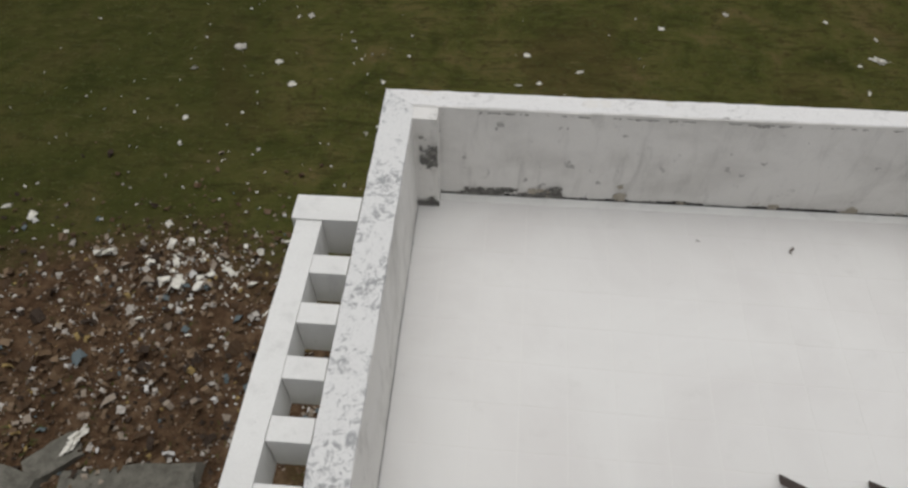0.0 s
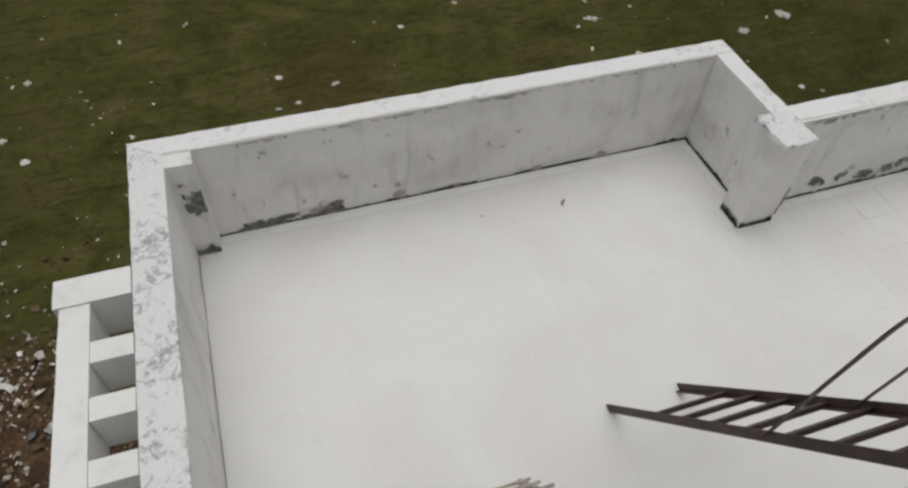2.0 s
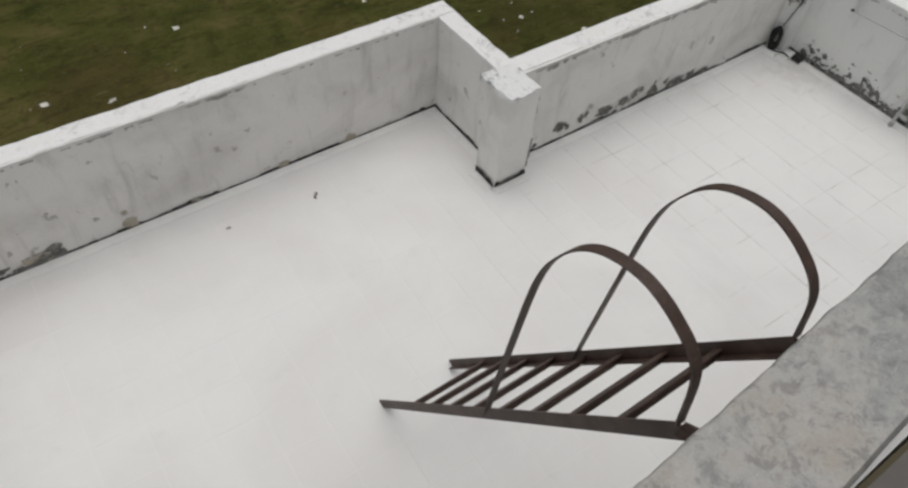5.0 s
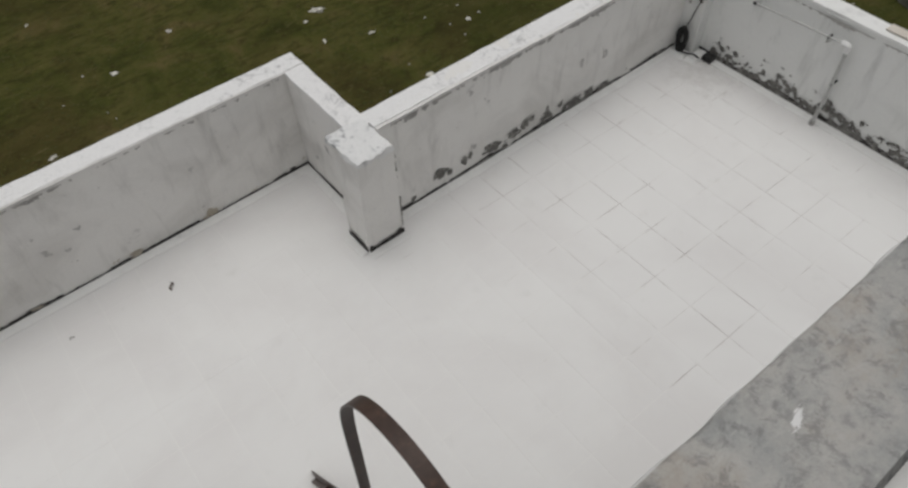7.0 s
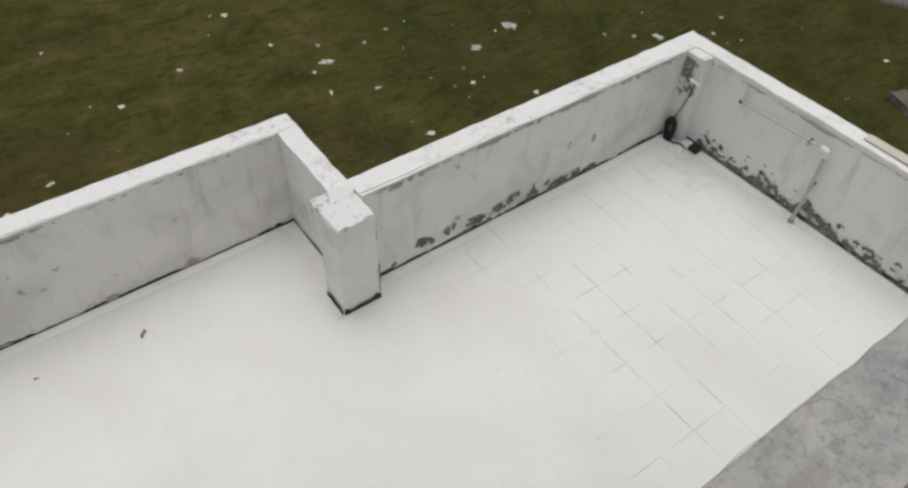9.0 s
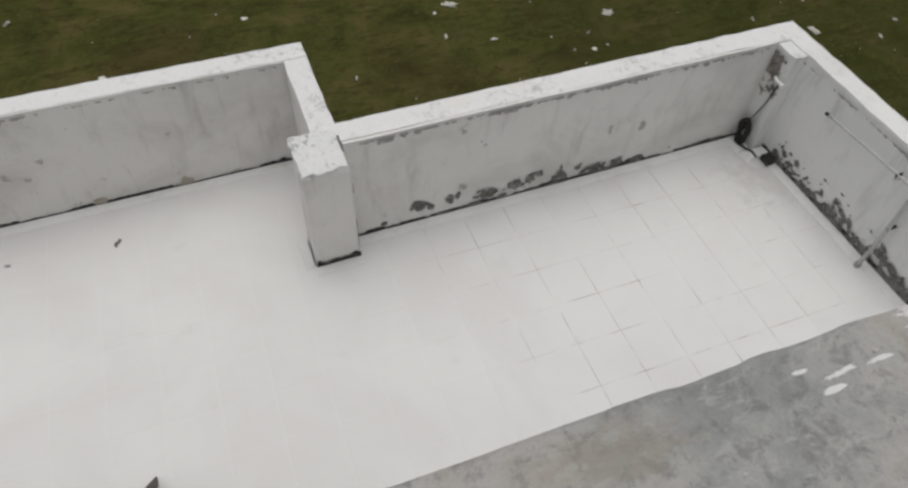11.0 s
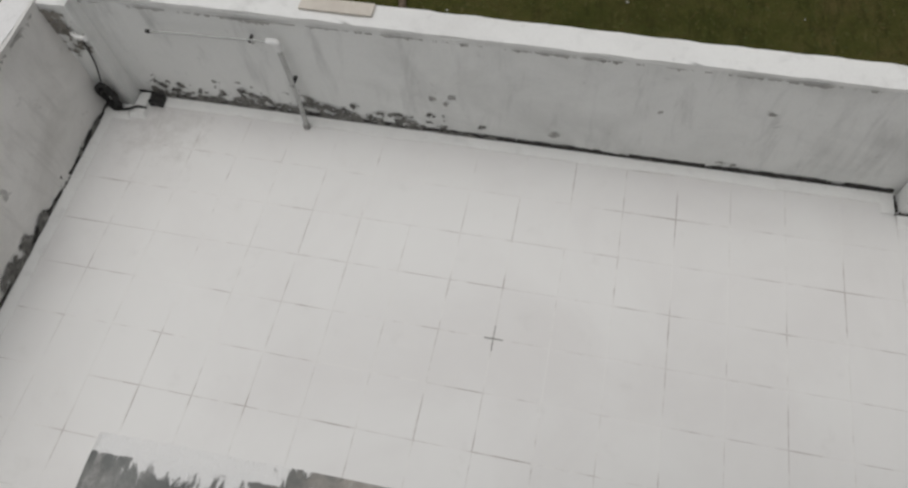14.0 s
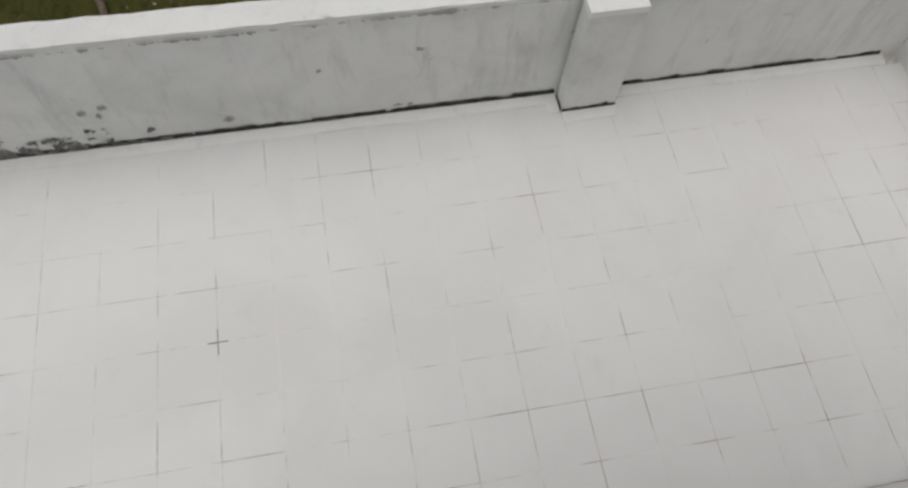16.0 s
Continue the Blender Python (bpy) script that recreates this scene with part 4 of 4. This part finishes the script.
# ---- small things on the terrace ----
pipe = thing("water_pipe", (0.0, -1.38, 0), "grey plastic water pipe running down the stained wall", "pipe")
part("upright", tube(bmesh.new(), [(-0.012, 0.0, 0.005), (0.0, -0.004, 0.2), (0.014, 0.004, 0.45), (0.03, 0.016, 0.68)], 0.015, 12), M_PVC, pipe, smooth=True)
part("elbow", tube(bmesh.new(), spline([(0.029, 0.014, 0.645), (0.03, 0.016, 0.69), (0.031, 0.036, 0.702), (0.032, 0.07, 0.70)], 4), 0.022, 12), M_PVC_WHITE, pipe, "white pipe elbow", smooth=True)
part("branch", tube(bmesh.new(), [(0.032, 0.065, 0.70), (0.038, 0.45, 0.686), (0.045, 0.80, 0.668)], 0.0075, 10), M_PVC, pipe, smooth=True)
part("bracket", box(0.024, 0.075, 0.168, 0.182, 0.682, 0.700, chamfer=0.003), M_RUBBER, pipe, "dark bracket holding the branch to the wall")
part("plug", tube(bmesh.new(), [(0.045, 0.795, 0.668), (0.045, 0.822, 0.667)], 0.012, 10), M_RUBBER, pipe, "black plug")
part("clip", box(-0.004, 0.08, -0.010, 0.012, 0.374, 0.386, chamfer=0.003), M_RUBBER, pipe, "black pipe clip")
part("collar", tube(bmesh.new(), [(-0.014, 0.0, 0.0), (-0.011, 0.0, 0.035)], 0.022, 12), M_SCUFF, pipe, "mortar collar", smooth=True)

stub = thing("pipe_stub", (-0.012, -0.13, 0.655), "short white plastic pipe sticking out of the corner", "pipe")
part("tube", tube(bmesh.new(), [(0.03, 0.06, -0.012), (-0.028, -0.01, 0.0), (-0.045, -0.06, 0.012), (-0.055, -0.10, 0.022)], 0.013, 12), M_PVC_WHITE, stub, smooth=True)
part("rim", tube(bmesh.new(), [(-0.055, -0.098, 0.0215), (-0.0575, -0.108, 0.0245)], 0.016, 12), M_PVC_WHITE, stub, "thick white pipe rim", smooth=True)
coil = thing("cable_coil", (-0.065, -0.085, 0), "coil of black cable hanging in the wall corner", "cable")
bm = bmesh.new()
for k in range(10):
    r, o = 0.028 + 0.0055 * k, 0.006 * (k % 5)
    pts = [Vector((0.015 - o * 0.7 + 0.012 * math.sin(3 * t + k), r * 0.72 * math.cos(t) - 0.005, 0.14 + (r * 1.35 + 0.02) * math.sin(t))) for t in (2 * math.pi * i / 22 for i in range(23))]
    tube(bm, pts, 0.0075, 6)
part("loops", bm, M_RUBBER, coil, smooth=True)
part("lead", tube(bmesh.new(), spline([(0.02, -0.01, 0.27), (0.045, -0.035, 0.40), (0.035, -0.07, 0.54), (0.025, -0.09, 0.645)], 6), 0.005, 6), M_RUBBER, coil, "thin cable leading up to the pipe stub", smooth=True)
part("tail", tube(bmesh.new(), spline([(-0.01, -0.02, 0.03), (0.0, -0.10, 0.045), (0.02, -0.15, 0.05), (0.03, -0.20, 0.03)], 6), 0.008, 6), M_RUBBER, coil, smooth=True)
plug = thing("rubber_block", (0.035, -0.335, 0.008), "small black rubber block at the wall foot", "block")
bm = box(-0.035, 0.035, -0.045, 0.045, 0, 0.05, 0.02, 0.006, 20)
part("body", bm, M_RUBBER, plug, smooth=True)

patch = thing("tile_offcut", (x_east(-1.7) + 0.105, -1.71, east_top(-1.71) + 0.001), "beige tile offcut lying on the white wall top", "tile")
part("slab", box(-0.045, 0.045, -0.205, 0.205, 0.004, 0.016, chamfer=0.003), M_BEIGE, patch)
patch.rotation_euler = (0, 0, radians(-1.0))
pipe2 = thing("old_pipe", (0.075, -5.27, east_top(-5.27) + 0.022), "old grey pipe with a charred end on the wall top", "pipe")
part("tube", tube(bmesh.new(), [(-0.01, 0.32, 0), (0.0, 0.0, 0.002), (0.03, -0.5, 0.0)], 0.022, 10), M_TIMBER, pipe2, smooth=True)
part("burnt_end", tube(bmesh.new(), [(-0.016, 0.48, 0.0), (-0.012, 0.36, 0.001), (-0.01, 0.315, 0.0)], 0.0235, 10), M_RUBBER, pipe2, "black charred end", smooth=True)
pipe3 = thing("iron_bar", (0.07, -6.01, east_top(-6.01) + 0.02), "short dark iron bar lying on the wall top", "bar")
part("bar", tube(bmesh.new(), [(-0.03, 0.10, 0), (0.03, -0.12, 0)], 0.02, 8), M_RUBBER, pipe3, smooth=True)


bowl = thing("plastic_bowl", (-3.12, -2.61, 0.001), "pale bluish plastic bowl upturned beside the stair-room wall", "bowl")
bm = bmesh.new()
prof = [(0.0, 0.062), (0.045, 0.06), (0.062, 0.045), (0.075, 0.012), (0.088, 0.006), (0.09, 0.0)]
rings = [[bm.verts.new((r * math.cos(2 * math.pi * k / 24), r * math.sin(2 * math.pi * k / 24), z)) for k in range(24)] for r, z in prof[1:]]
tip = bm.verts.new((0, 0, prof[0][1]))
for k in range(24):
    bm.faces.new((tip, rings[0][k], rings[0][(k + 1) % 24]))
    for r0, r1 in zip(rings, rings[1:]):
        bm.faces.new((r0[k], r1[k], r1[(k + 1) % 24], r0[(k + 1) % 24]))
part("shell", bm, M_PVC, bowl, smooth=True)


def flake(x, y, length, turn, lift=0.0):
    ob = thing("paint_flake", (x, y, 0.002), "curled dark paint flake on the white roof tiles", "flake", "flakes on the terrace", turn=turn)
    pts = [Vector((length * (i / 6 - 0.5), 0.01 * math.sin(i * 1.1), lift + 0.010 * math.sin(math.pi * i / 6) + 0.002)) for i in range(7)]
    part("curl", flat_bar(bmesh.new(), pts, length * 0.22, 0.003, (0, 1, 0.3)), M_FLAKE, ob)


flake(-4.63, 0.484, 0.07, 68)
flake(-5.30, 0.52, 0.03, 20)

# ---- the field and its rubbish ----
GROUND = -6.6


def field_height(x, y):
    d = math.hypot(x + 13.2, (y - 1.6) * 1.1)
    heap = 0.5 * max(0.0, 1 - d / 5.5) ** 1.3
    near = 1.0 if abs(x) < 60 and abs(y) < 60 else 0.0
    return GROUND + near * (0.10 * noise.noise(Vector((x * 0.35, y * 0.35, 0))) + 0.04 * noise.noise(Vector((x * 1.3, y * 1.3, 3))) + heap * (0.7 + 0.5 * noise.noise(Vector((x, y, 5)))))


def field():
    def marks(lo, hi):
        inner = [lo + 0.3 * i for i in range(int((hi - lo) / 0.3) + 1)]
        out = [8, 30, 90, 300, 1500]
        return [lo - d for d in reversed(out)] + inner + [inner[-1] + d for d in out]

    xs, ys = marks(-24.0, 24.0), marks(-16.0, 24.0)
    verts = [(x, y, field_height(x, y)) for y in ys for x in xs]
    w = len(xs)
    faces = [(j * w + i, j * w + i + 1, (j + 1) * w + i + 1, (j + 1) * w + i) for j in range(len(ys) - 1) for i in range(w - 1)]
    me = bpy.data.meshes.new("ground")
    me.from_pydata(verts, [], faces)
    me.materials.append(M_FIELD)
    me.polygons.foreach_set("use_smooth", [True] * len(me.polygons))
    return tagged(new("ground", me), "dark green and brown rough grass field strewn with litter", "field", kind="structure")


field()


def inside_house(x, y):
    return -8.3 < x < 0.6 and -7.6 < y < 1.3


def tufts(count, seed):
    rng = np.random.RandomState(seed)
    verts, faces = [], []
    for _ in range(count):
        x, y = rng.uniform(-22, 18), rng.uniform(-13, 20)
        if inside_house(x, y):
            continue
        if math.hypot(x + 13.2, (y - 1.6) * 1.1) < 4.2 and rng.rand() < 0.85:
            continue
        if noise.noise(Vector((x * 0.5, y * 0.5, 8))) < rng.uniform(-0.75, 0.1):
            continue
        z = field_height(x, y) - 0.01
        for _ in range(3):
            t, h, lean = rng.uniform(0, 6.283), rng.uniform(0.012, 0.035), rng.uniform(0.05, 0.15)
            dx, dy = math.cos(t), math.sin(t)
            ox, oy = x + rng.normal(0, 0.05), y + rng.normal(0, 0.05)
            b = len(verts)
            verts += [(ox - dy * 0.018, oy + dx * 0.018, z), (ox + dy * 0.018, oy - dx * 0.018, z), (ox + dx * lean, oy + dy * lean, z + h)]
            faces.append((b, b + 1, b + 2))
    me = bpy.data.meshes.new("grass")
    me.from_pydata(verts, [], faces)
    me.materials.append(M_GRASS)
    return tagged(new("grass", me), "short dark green and brown grass on the field", "grass", kind="stuff")


tufts(52000, 3)


def scraps(name, count, seed, spot, size, label, material):
    """Crumpled scraps, each a bent little sheet with thickness."""
    rng = np.random.RandomState(seed)
    verts, faces = [], []
    for _ in range(count):
        x, y = spot(rng)
        if inside_house(x, y):
            continue
        s = size(rng)
        z = field_height(x, y) + 0.25 * s
        turn = Euler((rng.uniform(-0.7, 0.7), rng.uniform(-0.7, 0.7), rng.uniform(0, 6.28))).to_matrix()
        asp = rng.uniform(0.35, 1.0)
        b = len(verts)
        for px, py, pz in ((-1, -1, 0), (0, -0.8, 0.5), (1, -1, 0.1), (1.1, 0.9, 0), (0.1, 1, 0.55), (-0.9, 1, 0.05), (0, 0, -0.35)):
            p = turn @ Vector(((px + rng.normal(0, 0.18)) * s / 2, (py + rng.normal(0, 0.18)) * s * asp / 2, (pz + rng.normal(0, 0.2)) * s / 2))
            verts.append((x + p.x, y + p.y, z + p.z))
        faces += [(b, b + 1, b + 4, b + 5), (b + 1, b + 2, b + 3, b + 4), (b, b + 6, b + 1), (b + 2, b + 6, b + 3), (b + 3, b + 6, b + 4), (b + 5, b + 6, b)]
    me = bpy.data.meshes.new(name)
    me.from_pydata(verts, [], faces)
    me.materials.append(material)
    return tagged(new(name, me), label, "rubbish", kind="stuff")


scraps("rubbish", 8000, 5, lambda r: (r.normal(-13.0, 2.7), r.normal(2.0, 1.9)), lambda r: 0.02 + r.exponential(0.036), "dense mixed rubbish of plastic, paper and leaves on bare soil", M_DUMP)
scraps("rubbish", 700, 6, lambda r: (r.normal(-12.6, 0.8), r.normal(4.7, 0.55)), lambda r: 0.025 + r.exponential(0.035), "pale heap of torn plastic and paper on the soil", M_DUMP)
scraps("rubbish", 190, 9, lambda r: (r.normal(-12.5, 0.8), r.normal(4.5, 0.5)), lambda r: 0.02 + r.exponential(0.05), "torn white plastic in a heap on the soil", M_LITTER)
scraps("small_litter", 240, 7, lambda r: (r.uniform(-21, 16), r.uniform(-12, 18)), lambda r: 0.03 + r.exponential(0.025), "small pale litter scattered on the grass", M_LITTER_DULL)
scraps("small_litter", 150, 8, lambda r: (r.normal(-14.0, 3.0), r.normal(7.0, 3.5)), lambda r: 0.03 + r.exponential(0.03), "small white litter scattered on the grass", M_LITTER)


def crumple(seed, flat):
    """A crumpled plastic bag or sheet about one metre across, to be scaled."""
    bm = bmesh.new()
    bmesh.ops.create_icosphere(bm, subdivisions=3, radius=0.5)
    for v in bm.verts:
        n = v.co.normalized()
        r = 0.66 + 0.85 * noise.fractal(n * 2.1 + Vector((seed, 0, 0)), 0.7, 2.2, 4)
        v.co = Vector((n.x * r * 0.5, n.y * r * 0.5 * (0.65 + 0.3 * math.sin(seed)), (n.z * 0.5 * r + 0.3) * flat))
    return bm


SHEETS = [mesh_of("scrap", crumple(3.1 * i + 1, 0.22 + 0.05 * (i % 3)), M_LITTER if i % 3 else M_LITTER_DULL) for i in range(6)]
LITTER_WEST = [(-13.5, 11.7), (-12.3, 13.1), (-12.4, 11.2), (-16.6, 6.7), (-14.1, 9.0), (-16.9, 6.0), (-9.8, 8.7), (-6.4, 10.7), (-11.9, 10.4), (-17.7, 12.8),
               (-2.7, 13.3), (-11.8, 15.2), (-15.3, 14.7), (-9.9, 14.5), (-5.9, 10.8), (-5.1, 17.7), (-6.2, 11.9), (-3.7, 16.8), (-0.9, 14.1), (-4.9, 11.3), (-2.2, 10.0), (-2.3, 9.2)]
LITTER_NORTH = [(2.0, 12.0), (2.5, 12.2), (6.4, 10.6), (6.8, 7.7), (6.4, 8.0), (2.7, 13.1), (1.6, 13.8), (1.9, 10.9), (7.9, 11.0), (7.4, 11.0), (3.1, 8.1), (5.5, 10.0),
                (5.3, 9.3), (3.0, 10.4), (3.9, 12.6), (4.8, 12.9), (1.2, 16.0), (13.1, 6.6), (15.9, 3.6), (11.2, 8.1), (13.7, 7.8), (12.7, 7.3)]
LITTER_EAST = [(10.3, 4.6), (9.0, -0.4), (8.6, -1.1), (10.7, -2.5), (8.5, 2.6), (8.6, 4.1), (6.7, -6.3), (6.9, 0.9), (7.4, 1.8), (6.8, -0.3), (7.1, -4.9), (7.5, 4.4)]
BIG = {(7.9, 11.0): 0.45, (9.0, -0.4): 0.30, (8.6, -1.1): 0.38, (10.7, -2.5): 0.33, (6.9, 0.9): 0.45, (6.4, 10.6): 0.34, (11.2, 8.1): 0.36, (-13.5, 11.7): 0.34, (2.5, 12.2): 0.4}
for i, (x, y) in enumerate(LITTER_WEST + LITTER_NORTH + LITTER_EAST):
    s = BIG.get((x, y), 0.13 + 0.10 * ((i * 37) % 11) / 11)
    ob = new("plastic_scrap", SHEETS[i % 6])
    ob.matrix_world = pose(x, y, field_height(x, y) - 0.01, 0, 0, (i * 77) % 360) @ Matrix.Diagonal((s, s, s, 1))
    tagged(ob, "crumpled dirty white plastic scrap on the grass" if i % 3 else "dull torn plastic scrap on the grass", "litter", "litter on the field")


def log(x0, y0, x1, y1, r):
    ob = thing("fallen_trunk", (x0, y0, field_height(x0, y0)), "fallen weathered brown tree trunk on the grass", "log")
    n = 14
    pts = [Vector(((x1 - x0) * i / n, (y1 - y0) * i / n, r * 0.8)) + noise.noise_vector(Vector((i * 0.4, x0, 0))) * 0.09 for i in range(n + 1)]
    bm = tube(bmesh.new(), pts, r, 9, 0.1)
    for v in bm.verts:
        v.co += noise.noise_vector(v.co * 5) * r * 0.25
    part("trunk", bm, M_TIMBER, ob, smooth=True)
    part("branch", tube(bmesh.new(), [pts[9], pts[9] + Vector((0.25, 0.3, 0.05)), pts[9] + Vector((0.6, 0.45, 0.02))], r * 0.4, 7), M_TIMBER, ob, smooth=True)


log(6.9, 0.45, 11.4, 1.2, 0.075)
scraps("rubbish", 26, 12, lambda r: (r.normal(9.3, 1.0), r.normal(0.9, 0.6)), lambda r: 0.03 + r.exponential(0.035), "pale torn litter and broken wood beside a fallen trunk", M_LITTER_DULL)


def rubble(x, y, sx, sy, sz, turn, label):
    ob = thing("concrete_slab", (x, y, field_height(x, y) - 0.03), label, "slab", turn=turn)
    bm = bmesh.new()
    block(bm, (rect(-sx / 2, sx / 2, -sy / 2, sy / 2), 0), (rect(-sx / 2 * 0.92, sx / 2 * 0.95, -sy / 2 * 0.93, sy / 2 * 0.95), sz), 0.12, 0.05, 2.5)
    part("slab", bm, M_RUBBLE, ob)


rubble(-13.4, 0.75, 0.9, 0.5, 0.25, 40, "greenish grey broken concrete slab among the rubbish")
rubble(-12.1, 0.35, 2.2, 0.8, 0.2, 8, "grey broken concrete slab among the rubbish")
rubble(-14.2, 0.25, 1.4, 0.7, 0.2, -10, "grey broken concrete slab among the rubbish")
rubble(14.1, 2.0, 1.1, 0.45, 0.2, 65, "grey concrete slab lying on the grass")
rubble(20.2, 5.6, 2.2, 1.0, 0.12, 20, "grey concrete slab lying on the grass")
ob = new("plastic_sheet", SHEETS[1])
ob.matrix_world = pose(-13.1, 1.05, field_height(-13.1, 1.05) + 0.15, 12, 0, 70) @ Matrix.Diagonal((0.55, 0.4, 0.35, 1))
tagged(ob, "torn white plastic sheet lying on a concrete slab", "litter", "litter on the field")

# ---- roof tiles ----
TILE, JOINT = 0.3, 0.0045
floor_root = thing("floor", (0, 0, 0), "white lime-washed square roof tiles with worn dark joints", "floor", kind="structure")
part("joint_bed", box(-7.55, 0.2, SOUTH - 0.1, NE_OUT - 0.02, -0.06, -0.0011), M_JOINT, floor_root, "mortar between the tiles")
part("joint_bed", box(-7.55, JOG_OUT - 0.01, NE_OUT - 0.018, NORTH_OUT - 0.02, -0.06, -0.0011), M_JOINT, floor_root, "mortar between the tiles")


def tile_mesh():
    h, c = (TILE - JOINT) / 2, 0.0006
    bm = bmesh.new()
    block(bm, (rect(-h, h, -h, h), -0.012), (rect(-h, h, -h, h), -c))
    for f in [f for f in bm.faces if f.normal.z > 0.9 or f.calc_center_median().z > -c - 1e-4]:
        r = bmesh.ops.inset_individual(bm, faces=[f], thickness=c)
        for v in f.verts:
            v.co.z = 0.0
    return mesh_of("tile", bm, M_TILE)


shared = tile_mesh()
rest = bmesh.new()
spots = []
SKEW = 0.0165
for i in range(27):
    for j in range(29):
        u, v = -0.322 + 0.15 - TILE * i, 0.82 + 0.15 - TILE * j
        x, y = u + SKEW * (v + 2.78), v - SKEW * (u + 1.222)
        if (y > 0.1 and x > -3.2) or y < SOUTH or x < -7.55 or y > 1.0:
            continue
        if -7.0 < x < -2.75 and y < -3.1:
            continue
        spots.append((x, y))
spots.sort(key=lambda p: math.hypot(p[0] + 1.6, (p[1] + 1.8) * 0.8))
tilt = random.Random(4)
for n, (x, y) in enumerate(spots):
    m = pose(x + tilt.uniform(-0.0008, 0.0008), y + tilt.uniform(-0.0008, 0.0008), tilt.uniform(-0.0003, 0.0003), tilt.uniform(-0.06, 0.06), tilt.uniform(-0.06, 0.06), math.degrees(-SKEW) + tilt.uniform(-0.08, 0.08))
    if n < 300:
        ob = new("tile", shared)
        ob.parent = floor_root
        ob.matrix_basis = m
    else:
        ob = None
        b = bmesh.new()
        b.from_mesh(shared)
        b.transform(m)
        tmp = bpy.data.meshes.new("tmp")
        b.to_mesh(tmp)
        b.free()
        rest.from_mesh(tmp)
        bpy.data.meshes.remove(tmp)
tagged(part("tiles", rest, M_TILE, floor_root), "lime-washed tiles whose joints are painted over", kind="stuff")
bm = block(bmesh.new(), (rect(-1.29, -1.15, -2.783, -2.777), -0.002), (rect(-1.29, -1.15, -2.782, -2.778), 0.0012), 0.02, 0.0015, 30)
block(bm, (rect(-1.226, -1.219, -2.83, -2.73), -0.002), (rect(-1.225, -1.220, -2.83, -2.73), 0.0012), 0.02, 0.0015, 30)
part("open_joint", bm, M_MOULD, floor_root, "dark open joint where four tiles meet")
